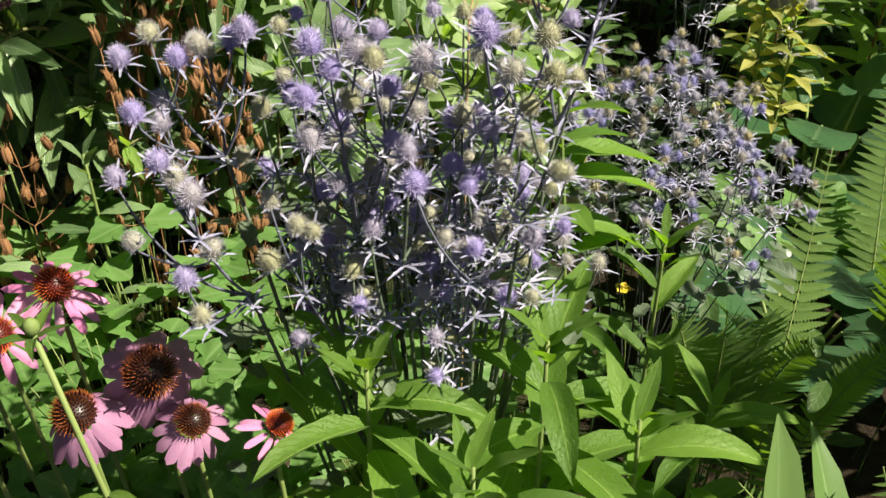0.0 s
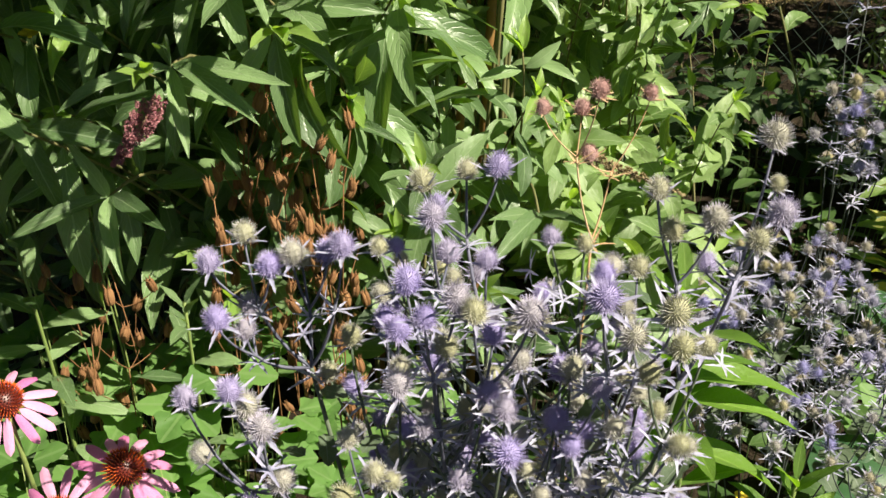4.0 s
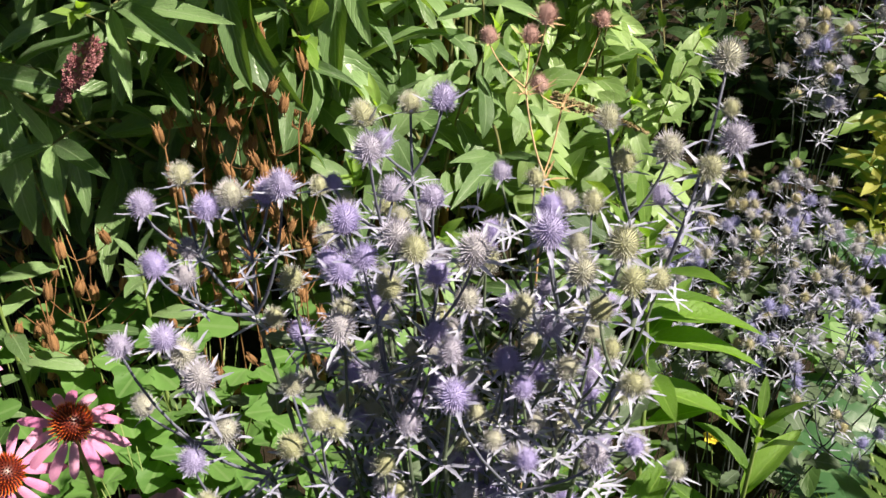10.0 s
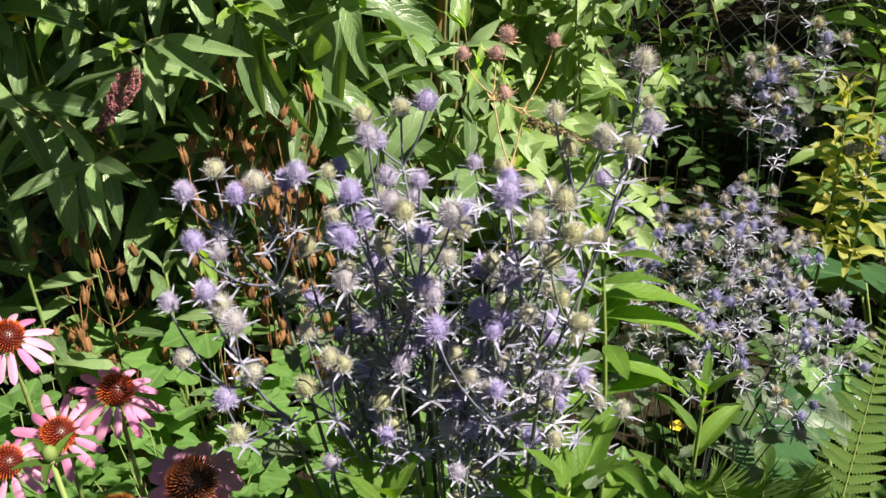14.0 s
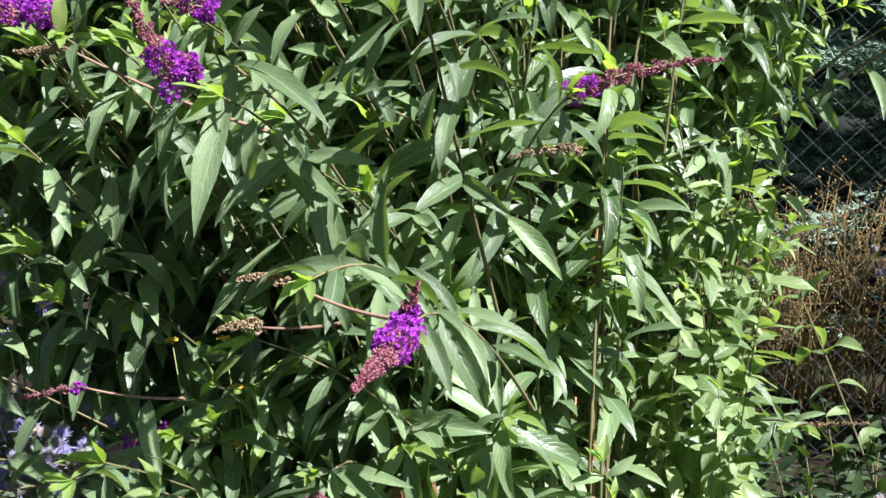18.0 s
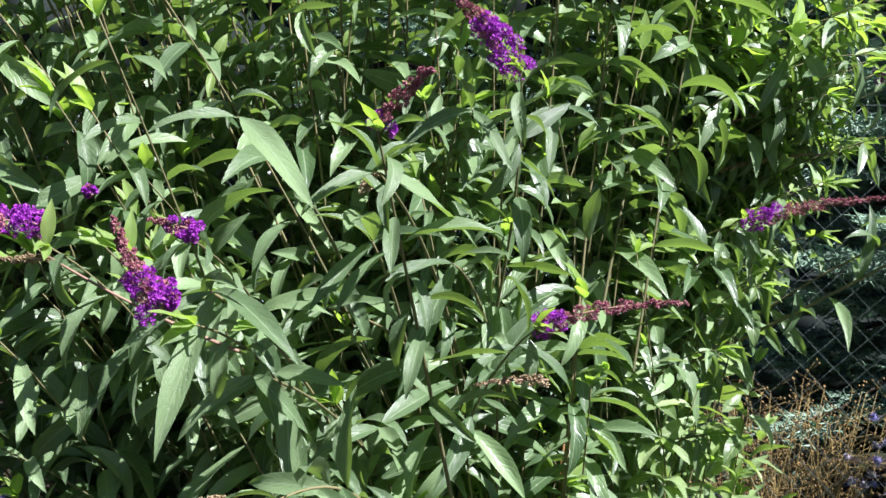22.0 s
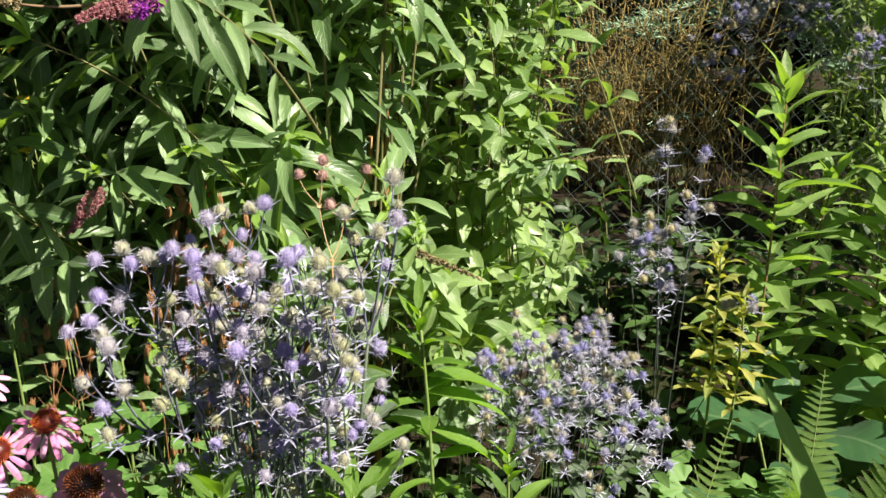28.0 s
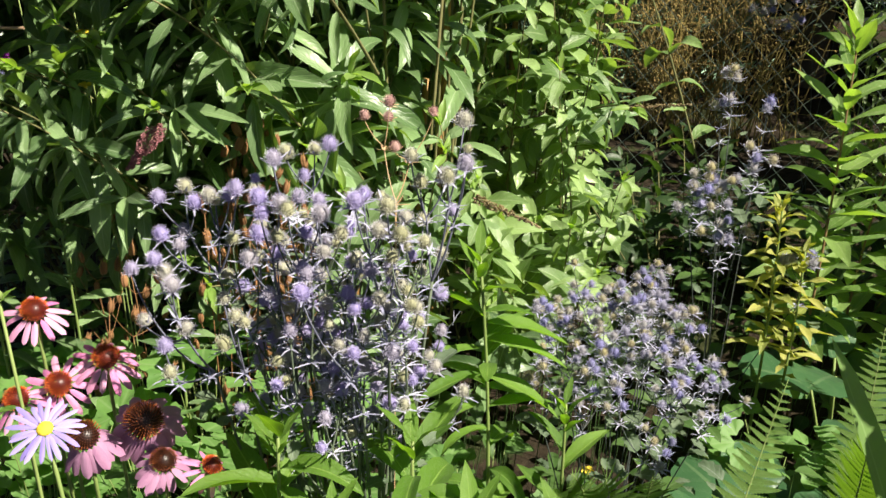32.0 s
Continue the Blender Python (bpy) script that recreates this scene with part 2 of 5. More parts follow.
HEAD = head_material("sea holly head", ((0.38, 0.33, 0.60), (0.44, 0.43, 0.36), (0.43, 0.43, 0.25)), ((0.62, 0.56, 0.86), (0.64, 0.61, 0.76), (0.62, 0.62, 0.60)))
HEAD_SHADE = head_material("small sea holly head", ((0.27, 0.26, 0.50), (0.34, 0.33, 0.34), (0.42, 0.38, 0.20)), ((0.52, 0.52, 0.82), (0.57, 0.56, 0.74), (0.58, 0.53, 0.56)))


def soil_material():
    m = Tree("soil")
    big, fine = m.noise(2.3, 5.0), m.noise(38.0, 6.0, rough=0.7)
    col = m.ramp(fine, (0.25, (0.012, 0.009, 0.006)), (0.55, (0.035, 0.026, 0.016)), (0.8, (0.075, 0.058, 0.036)))
    col = m.mix(m.math("MULTIPLY", m.math("GREATER_THAN", big, 0.56), 0.5), col, (0.03, 0.05, 0.012))
    return m.skin(col, 0.95, m.bump(fine, 1.0, 0.02), 0.15)


SOIL = soil_material()

# ---- mesh tools ----
rng = np.random.default_rng(7)


def unit(v):
    v = np.asarray(v, float)
    return v / (np.linalg.norm(v) + 1e-12)


class Heap:
    """Gathers pieces of mesh: points, faces of three or four corners, and a map."""

    def __init__(self):
        self.v, self.f, self.uv, self.n = [], [], [], 0

    def add(self, v, faces, uv=None):
        self.v.append(np.asarray(v, float))
        for f in faces:
            self.f.append(np.asarray(f, int) + self.n)
        self.uv.append(np.zeros((len(v), 2)) if uv is None else np.asarray(uv, float))
        self.n += len(v)
        return self

    def spread(self, piece, places):
        """Many copies of one piece; places: rows of place, ahead, up, size."""
        v, faces, uv = piece
        v = np.asarray(v, float)
        p, x, up = (np.array([np.asarray(row[k], float) for row in places]) for k in range(3))
        size = np.array([row[3] for row in places], float)
        x = x / (np.linalg.norm(x, axis=1, keepdims=True) + 1e-12)
        y = np.cross(up, x)
        y = y / (np.linalg.norm(y, axis=1, keepdims=True) + 1e-12)
        axes = np.stack([x, y, np.cross(x, y)], 1)
        count = len(places)
        self.v.append((np.matmul(v[None] * size[:, None, None], axes) + p[:, None]).reshape(-1, 3))
        step = self.n + np.arange(count)[:, None, None] * len(v)
        for f in faces:
            self.f.append((np.asarray(f, int)[None] + step).reshape(-1, np.asarray(f).shape[1]))
        self.uv.append(np.zeros((len(v) * count, 2)) if uv is None else np.tile(np.asarray(uv, float), (count, 1)))
        self.n += len(v) * count
        return self

    def mesh(self, name, material, smooth=True):
        v, uv = np.concatenate(self.v), np.concatenate(self.uv)
        loops = np.concatenate([f.ravel() for f in self.f])
        sizes = np.concatenate([np.full(len(f), f.shape[1]) for f in self.f])
        me = bpy.data.meshes.new(name)
        me.vertices.add(len(v))
        me.vertices.foreach_set("co", v.ravel())
        me.loops.add(len(loops))
        me.loops.foreach_set("vertex_index", loops)
        me.polygons.add(len(sizes))
        me.polygons.foreach_set("loop_start", np.concatenate([[0], np.cumsum(sizes)[:-1]]))
        layer = me.uv_layers.new(name="UVMap")
        layer.data.foreach_set("uv", uv[loops].ravel())
        me.polygons.foreach_set("use_smooth", np.full(len(sizes), smooth))
        me.update(calc_edges=True)
        me.materials.append(material)
        return me


def turned(v, p, ahead, up, size=1.0):
    """Points laid with their x along ahead and their z near up, at p."""
    x = unit(ahead)
    y = np.cross(up, x)
    y = unit(y) if np.linalg.norm(y) > 1e-6 else unit(np.cross((0.3, 0.8, 0.5), x))
    return (np.asarray(v) * size) @ np.array([x, y, np.cross(x, y)]) + np.asarray(p, float)


def matrix(p, ahead, up, size=1.0):
    x = unit(ahead)
    y = np.cross(up, x)
    y = unit(y) if np.linalg.norm(y) > 1e-6 else unit(np.cross((0.3, 0.8, 0.5), x))
    m = np.eye(4)
    s = np.broadcast_to(np.asarray(size, float), 3)
    m[:3, 0], m[:3, 1], m[:3, 2], m[:3, 3] = x * s[0], y * s[1], np.cross(x, y) * s[2], p
    return Matrix(m.tolist())


def blade(length=1.0, width=0.25, droop=0.3, fold=0.15, nu=8, nv=4, a=0.75, b=1.05, wave=0.03, twist=0.0, teeth=0.0, seed=0):
    """A leaf blade along x: bent down, folded along its rib, with a wavy edge and a point."""
    r = np.random.default_rng(seed)
    u, s = np.linspace(0, 1, nu + 1), np.linspace(-1, 1, nv + 1)
    prof = (u ** a) * ((1 - u) ** b)
    prof = prof / prof.max()
    prof[0], prof[-1] = 0.05, 0.02
    uu, ss = np.meshgrid(u, s, indexing="ij")
    half = width / 2 * prof[:, None] * (1 + teeth * (np.arange(nu + 1) % 2)[:, None])
    y = half * ss
    z = fold * np.abs(y) + wave * length * np.sin(uu * 9 + r.uniform(0, 6) + ss * 1.3) * np.abs(ss) * prof[:, None]
    th = twist * uu
    y, z = y * np.cos(th) - z * np.sin(th), y * np.sin(th) + z * np.cos(th)
    droop = droop if abs(droop) > 1e-3 else 1e-3
    bend = droop * uu
    x, drop = length * np.sin(bend) / droop, length * (1 - np.cos(bend)) / droop
    v = np.stack([x + z * np.sin(bend), y + 0.02 * length * np.sin(uu * 3 + r.uniform(0, 6)), -drop + z * np.cos(bend)], -1).reshape(-1, 3)
    i = np.arange(nu)[:, None] * (nv + 1) + np.arange(nv)[None]
    f = np.stack([i, i + nv + 1, i + nv + 2, i + 1], -1).reshape(-1, 4)
    return v, [f], np.stack([uu, ss * 0.5 + 0.5], -1).reshape(-1, 2)


def curve(p0, p1, lift=0.0, n=8, sway=(0, 0, 0)):
    """A bowed line from p0 to p1; lift raises its middle."""
    p0, p1 = np.asarray(p0, float), np.asarray(p1, float)
    mid = (p0 + p1) / 2 + np.array((0, 0, lift)) + np.asarray(sway, float)
    t = np.linspace(0, 1, n + 1)[:, None]
    return (1 - t) ** 2 * p0 + 2 * t * (1 - t) * mid + t * t * p1


def tube(points, r0, r1, sides=6):
    points = np.asarray(points, float)
    n = len(points)
    tan = np.gradient(points, axis=0)
    ang = np.arange(sides) / sides * 2 * math.pi
    rows = []
    for k in range(n):
        t = unit(tan[k])
        a = unit(np.cross(t, (0.31, 0.95, 0.13)))
        b = np.cross(t, a)
        r = r0 + (r1 - r0) * k / (n - 1)
        rows.append(points[k] + r * (np.cos(ang)[:, None] * a + np.sin(ang)[:, None] * b))
    i = np.arange(n - 1)[:, None] * sides + np.arange(sides)[None]
    j = np.arange(n - 1)[:, None] * sides + (np.arange(sides)[None] + 1) % sides
    f = np.stack([i, j, j + sides, i + sides], -1).reshape(-1, 4)
    uv = np.stack([np.repeat(np.linspace(0, 1, n), sides), np.tile(ang / 6.2832, n)], -1)
    cap = (n - 1) * sides
    ends = [np.array([[cap + k, cap + k + 1, cap + sides - 1] for k in range(sides - 2)])]
    return np.concatenate(rows), [f] + ends, uv


def ball(rx, rz, rings=7, sides=10, low=0.0):
    """An egg along z, from the height low of its span upward."""
    th = np.linspace(math.pi * (1 - low), 0.05, rings)
    ph = np.arange(sides) / sides * 2 * math.pi
    v = np.stack([rx * np.sin(th)[:, None] * np.cos(ph), rx * np.sin(th)[:, None] * np.sin(ph), rz * np.cos(th)[:, None] + 0 * ph], -1).reshape(-1, 3)
    i = np.arange(rings - 1)[:, None] * sides + np.arange(sides)
    j = np.arange(rings - 1)[:, None] * sides + (np.arange(sides) + 1) % sides
    return v, [np.stack([i, j, j + sides, i + sides], -1).reshape(-1, 4)], None


def spike(p, d, length, width):
    d = unit(d)
    a = unit(np.cross(d, (0.2, 0.9, 0.4)))
    b = np.cross(d, a)
    v = [p + width * a, p + width * (-0.5 * a + 0.87 * b), p + width * (-0.5 * a - 0.87 * b), p + d * length]
    return v, [np.array([[0, 1, 3], [1, 2, 3], [2, 0, 3]])], None


def thing(name, place, label, category, group="", kind=""):
    ob = new(name)
    ob.empty_display_size = 0.05
    ob.matrix_basis = Matrix.Translation(place)
    return tagged(ob, label, category, group, kind)


def part(name, data, parent, m=None, label=""):
    """One mesh under a thing or a part, at a pose in the world."""
    ob = new(name, data)
    ob.parent = parent
    top = parent.parent
    inverse = parent.matrix_basis.inverted()
    if top is not None:
        inverse = inverse @ parent.matrix_parent_inverse.inverted() @ top.matrix_basis.inverted()
    ob.matrix_parent_inverse = inverse
    if m is not None:
        ob.matrix_basis = m
    return tagged(ob, label)


def solid(name, data, label, category, kind="", m=None):
    ob = new(name, data)
    if m is not None:
        ob.matrix_basis = m
    return tagged(ob, label, category, "", kind)


def blades(name, material, count, **shape):
    """A few unit leaves of one kind that differ in bend and wave."""
    made = []
    for k in range(count):
        s = dict(shape)
        s["droop"] = shape.get("droop", 0.5) * (0.35 + 1.1 * k / max(1, count - 1))
        s["twist"] = (-1) ** k * 0.6 * k / count
        s["fold"] = shape.get("fold", 0.2) * (0.5 + 1.4 * ((k * 3) % count) / count)
        s["seed"] = k
        made.append((Heap().add(*blade(**s)).mesh(name, material), blade(**s)))
    return made


def foliage(parent, leaves, kinds, near, single=300, name="leaf", far_label=""):
    """Leaves (place, ahead, up, length): those nearest to a spot of the plan as parts, the rest joined."""
    spot = np.asarray(near, float)
    leaves = sorted(leaves, key=lambda l: float(np.linalg.norm(np.asarray(l[0]) - spot)))
    for k, (p, d, up, size) in enumerate(leaves[:single]):
        part(name, kinds[k % len(kinds)][0], parent, matrix(p, d, up, size))
    if len(leaves) > single:
        heap = Heap()
        rest = leaves[single:]
        for k in range(len(kinds)):
            if rest[k::len(kinds)]:
                heap.spread(kinds[k][1], rest[k::len(kinds)])
        tagged(part("foliage", heap.mesh("foliage", kinds[0][0].materials[0]), parent, None, far_label), kind="stuff")


# ---- ground ----
grid = np.sinh(np.linspace(-7.2, 7.2, 121)) * 0.9
gx, gy = np.meshgrid(grid, grid + 1.5, indexing="ij")
gz = np.array([noise.noise((x * 3.1, y * 3.1, 0.4)) * 0.018 + noise.noise((x * 11, y * 11, 3.0)) * 0.008 for x, y in zip(gx.ravel(), gy.ravel())]) - 0.012
gi = np.arange(120)[:, None] * 121 + np.arange(120)[None]
ground = Heap().add(np.stack([gx.ravel(), gy.ravel(), gz], -1), [np.stack([gi, gi + 121, gi + 122, gi + 1], -1).reshape(-1, 4)])
solid("ground", ground.mesh("ground", SOIL), "dark garden soil with crumbs and dead leaf litter", "ground", "structure")

# ---- wire fence ----
FENCE_Y, FENCE_TOP, PITCH = 3.5, 2.06, 0.104
fence = thing("chain_link_fence", (0.5, FENCE_Y, 0), "dark green chain link fence of zigzag wires behind the flower bed", "fence")
for k in (0, 1):
    n = int(FENCE_TOP / PITCH * 2)
    zig = np.array([((-1) ** (i + k) * PITCH * 0.25, 0.003 * (-1) ** i, 0.02 + i * PITCH / 2) for i in range(n + 1)])
    wire = Heap().add(*tube(zig, 0.0015, 0.0015, 5)).mesh("wire", WIRE)
    for i in range(k, 128, 2):
        part("wire", wire, fence, Matrix.Translation((-2.6 + i * PITCH / 2, FENCE_Y, 0)))
for z in (0.06, FENCE_TOP - 0.005):
    line = np.array([(x, FENCE_Y + 0.008, z - 0.012 * math.sin((x + 2.7) * 0.9) ** 2) for x in np.linspace(-2.7, 4.1, 24)])
    part("tension_wire", Heap().add(*tube(line, 0.0016, 0.0016, 5)).mesh("tension_wire", WIRE), fence)
for x in (-2.65, 4.05):
    post = Heap().add(*tube([(x, FENCE_Y + 0.03, -0.05), (x, FENCE_Y + 0.03, 1.0), (x, FENCE_Y + 0.03, 2.1)], 0.02, 0.02, 12))
    part("post", post.mesh("post", WIRE), fence)


# ---- spruces behind the fence ----
def twig_geo(seed):
    r = np.random.default_rng(seed)
    heap = Heap().add(*tube(curve((0, 0, 0), (1, 0, 0), -0.03, 2), 0.012, 0.004, 3))
    for k in range(22):
        s = (k + 0.5) / 22
        a = r.uniform(0, 6.28)
        d = np.array((0.7, math.cos(a), 0.75 * math.sin(a) + 0.25))
        heap.add(*spike(np.array((s, 0, -0.12 * s * (1 - s))), d, r.uniform(0.15, 0.22), 0.022))
    return np.concatenate(heap.v), heap.f, None


def spruce(place, height, spread, seed, label, full, low):
    """Whorls of drooping limbs with side twigs, from the height low; limbs above the height full are fewer."""
    r = np.random.default_rng(seed)
    tree = thing("spruce", place, label, "spruce tree")
    base = np.asarray(place, float)
    part("trunk", Heap().add(*tube([base + (0, 0, -0.05), base + (0.02, 0, height * 0.5), base + (0, 0, height)], 0.10, 0.015, 9)).mesh("trunk", BARK), tree)
    twigs = [twig_geo(seed * 5 + k) for k in range(4)]
    heap, wood, tufts = Heap(), Heap(), [[], [], [], []]
    z = low
    while z < height - 0.15:
        reach = spread * (1 - z / height) ** 0.7
        for k in range(15 if z < full else 5):
            a = r.uniform(0, 6.28)
            out = np.array((math.cos(a), math.sin(a), r.uniform(-0.22, 0.08)))
            p0 = base + (0, 0, z + r.uniform(-0.1, 0.1))
            n = max(3, int(reach / 0.13))
            line = curve(p0, p0 + out * reach * r.uniform(0.7, 1.1), -0.10 * reach, n)
            wood.add(*tube(line, 0.012, 0.004, 4))
            for i in range(1, len(line)):
                for side in (-1, 1, -0.5, 0.5):
                    across = np.array((-out[1], out[0], 0)) * side
                    d = unit(out * 0.8 + across * r.uniform(0.5, 1.0) + (0, 0, r.uniform(-0.2, 0.12)))
                    tufts[r.integers(4)].append((line[i], d, (0, 0, 1), r.uniform(0.20, 0.32)))
        z += 0.26
    for twig, places in zip(twigs, tufts):
        heap.spread(twig, places)
    tagged(part("limb_mass", wood.mesh("limb_mass", BARK), tree), kind="stuff")
    tagged(part("needle_mass", heap.mesh("needle_mass", NEEDLE, False), tree), kind="stuff")


for k, (x, y, h, s) in enumerate(((1.0, 5.9, 5.4, 1.5), (2.2, 6.0, 5.6, 1.55), (-0.6, 6.0, 5.5, 1.4), (3.4, 6.4, 5.4, 1.5), (-2.2, 6.2, 5.0, 1.4))):
    spruce((x, y, 0), h, s, k + 1, "dark blue-green spruce tree standing behind the wire fence", 3.4 if k < 2 else 1.0, 1.0 if k < 2 else 0.2)
# added sheet that shuts out the low sky, near black for deep shade
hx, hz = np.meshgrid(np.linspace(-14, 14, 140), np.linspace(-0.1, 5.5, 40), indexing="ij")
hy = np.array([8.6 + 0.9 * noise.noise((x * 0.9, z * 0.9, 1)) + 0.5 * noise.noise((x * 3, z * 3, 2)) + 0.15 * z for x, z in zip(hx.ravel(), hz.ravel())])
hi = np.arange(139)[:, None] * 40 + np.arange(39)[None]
back_sheet = Heap().add(np.stack([hx.ravel(), hy, hz.ravel() + 0.4 * np.sin(hx.ravel() * 2.1) * (hz.ravel() > 4)], -1), [np.stack([hi, hi + 40, hi + 41, hi + 1], -1).reshape(-1, 4)])
solid("backdrop", back_sheet.mesh("backdrop", BACK_DARK), "added near-black sheet far behind the garden that blocks the low sky", "backdrop", "structure")

# ---- withered plants behind the fence ----
dry = thing("withered_perennial", (0.3, 4.6, 0), "clump of withered golden brown stalks with small seed heads", "dead plant")
for piece in range(3):
    stalks, seeds = Heap(), Heap()
    for k in range(52):
        x, y = rng.normal(0.33, 0.25), 4.30 + abs(rng.normal(0, 0.22))
        h = rng.uniform(0.50, 1.02) * (1 - 0.25 * abs(x - 0.33))
        top = np.array((x + rng.normal(0, 0.22), y + rng.normal(0, 0.14), h))
        line = curve((x, y, 0), top, 0.0, 6, (rng.normal(0, 0.05), 0, 0))
        stalks.add(*tube(line, 0.0032, 0.0014, 4))
        for i in range(2, 7):
            for s in range(2):
                tip = line[i] + np.array((rng.normal(0, 0.07), rng.normal(0, 0.05), rng.uniform(0.0, 0.10)))
                stalks.add(*tube(curve(line[i], tip, 0.01, 2), 0.0014, 0.0008, 3))
                v, f, uv = ball(0.005, 0.006, 4, 5)
                seeds.add(v + tip, f)
    tagged(part("stalk_mass", stalks.mesh("stalk_mass", BROWN_STALK), dry), kind="stuff")
    tagged(part("seed_mass", seeds.mesh("seed_mass", SEED_HEAD), dry), kind="stuff")

LEAF_SHADE = blades("leaf", LEAF_SHADE_TONE, 4, width=0.42, droop=0.6, fold=0.2, nu=6, nv=4, a=0.6, b=0.8)
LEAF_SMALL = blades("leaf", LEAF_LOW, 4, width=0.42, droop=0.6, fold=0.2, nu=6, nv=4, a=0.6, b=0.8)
LEAF_WEED = blades("leaf", LEAF_TALL_WEED, 4, width=0.22, droop=0.9, fold=0.2, nu=6, nv=2)
LEAF_WEED_GREEN = blades("leaf", LEAF_RIGHT, 4, width=0.28, droop=0.9, fold=0.2, nu=6, nv=2)


def weed(place, height, seed, kinds, label, name="tall_weed", count=70, size=(0.06, 0.12)):
    r = np.random.default_rng(seed)
    plant = thing(name, place, label, "weed")
    base = np.asarray(place, float)
    leaves = []
    for s in range(7):
        line = curve(base + (r.normal(0, 0.06), r.normal(0, 0.03), -0.02), base + (r.normal(0, 0.16), r.normal(0, 0.10), height * r.uniform(0.55, 1)), 0, 10, (r.normal(0, 0.05), 0, 0))
        part("stem", Heap().add(*tube(line, 0.0035, 0.0012, 6)).mesh("stem", STEM_GREEN), plant)
        for k in range(count // 7):
            i = r.integers(1, len(line))
            a = r.uniform(0, 6.28)
            leaves.append((line[i] + r.normal(0, 0.03, 3), (math.cos(a), math.sin(a), r.uniform(-0.5, 0.3)), (0, 0, 1), r.uniform(*size)))
    foliage(plant, leaves, kinds, (0, 0, 1.3), 12)
    return plant


for k, (x, y, h) in enumerate(((1.10, 3.75, 1.75), (1.32, 3.7, 1.9), (1.62, 3.8, 1.8), (1.22, 3.95, 1.55), (1.9, 3.8, 2.1), (1.45, 4.1, 2.3), (1.75, 4.2, 2.4), (2.15, 4.2, 2.3))):
    weed((x, y, 0), h, 40 + k, LEAF_WEED_GREEN if k == 3 else LEAF_WEED, "tall yellowish green weed growing up against the wire fence", count=780, size=(0.035, 0.09))

# weeds added out of view to throw shade on the bed by the fence
for k, (x, y, h) in enumerate(((1.34, 2.52, 1.15), (1.46, 2.62, 1.3), (1.40, 2.84, 1.35), (1.62, 2.5, 1.45))):
    weed((x, y, 0), h, 60 + k, LEAF_WEED_GREEN, "unseen tall weed added beside the bed to cast shade before the fence", count=900, size=(0.06, 0.13))

# ---- butterfly bush ----
LEAF_B = blades("leaf", LEAF_BUDDLEIA, 8, width=0.222, droop=1.15, fold=0.48, nu=9, nv=4, a=0.8, b=1.0, wave=0.02)
LEAF_B_LOW = blades("leaf", LEAF_BUDDLEIA, 6, width=0.31, droop=0.8, fold=0.22, nu=9, nv=4, a=0.75, b=0.95, wave=0.02)
LEAF_S = blades("leaf", LEAF_SHRUB, 7, width=0.36, droop=0.85, fold=0.25, nu=8, nv=4, a=0.65, b=0.95, wave=0.03)


# bright leaves: shoot tips, plus some coloured as if the sun shone through
young = []


def leafy_branch(parent, p0, p1, lift, r, nodes, size, start=0.35, wood=STEM_WOOD, radius=0.0036, hang=0.3, name="branch", sides=5):
    """A stem with crosswise pairs of leaves. Returns its line and its leaves."""
    line = curve(p0, p1, lift, 12, (r.normal(0, 0.03), r.normal(0, 0.03), 0))
    part(name, Heap().add(*tube(line, radius, radius * 0.35, sides)).mesh(name, wood), parent)
    leaves, spin = [], r.uniform(0, 3.14)
    for k in range(nodes):
        s = start + (1 - start) * (k + 0.3) / nodes
        i = min(int(s * 12), 11)
        p = line[i] + (line[i + 1] - line[i]) * (s * 12 - i)
        t = unit(line[i + 1] - line[i])
        a = unit(np.cross(t, (0.1, 0.2, 0.97)))
        b = np.cross(t, a)
        spin += 1.57 + r.normal(0, 0.25)
        big = size * (1.0 - 0.45 * max(0.0, (s - 0.7) / 0.3)) * r.uniform(0.6, 1.25)
        for side in (1, -1):
            if r.random() < 0.06:
                continue
            q = side * (math.cos(spin) * a + math.sin(spin) * b)
            leaves.append((p + q * radius, 0.8 * q + 0.5 * t + np.array((0, 0, -hang)) + r.normal(0, 0.24, 3), unit(t * 0.5 + np.array((0.1, -0.05, 0.9)) + r.normal(0, 0.45, 3)), big))
    tip = unit(line[-1] - line[-2])
    for k in range(4):
        young.append((parent.name, (line[-1], tip + r.normal(0, 0.35, 3), (0.2, -0.4, 0.9), size * r.uniform(0.3, 0.5))))
    return line, leaves


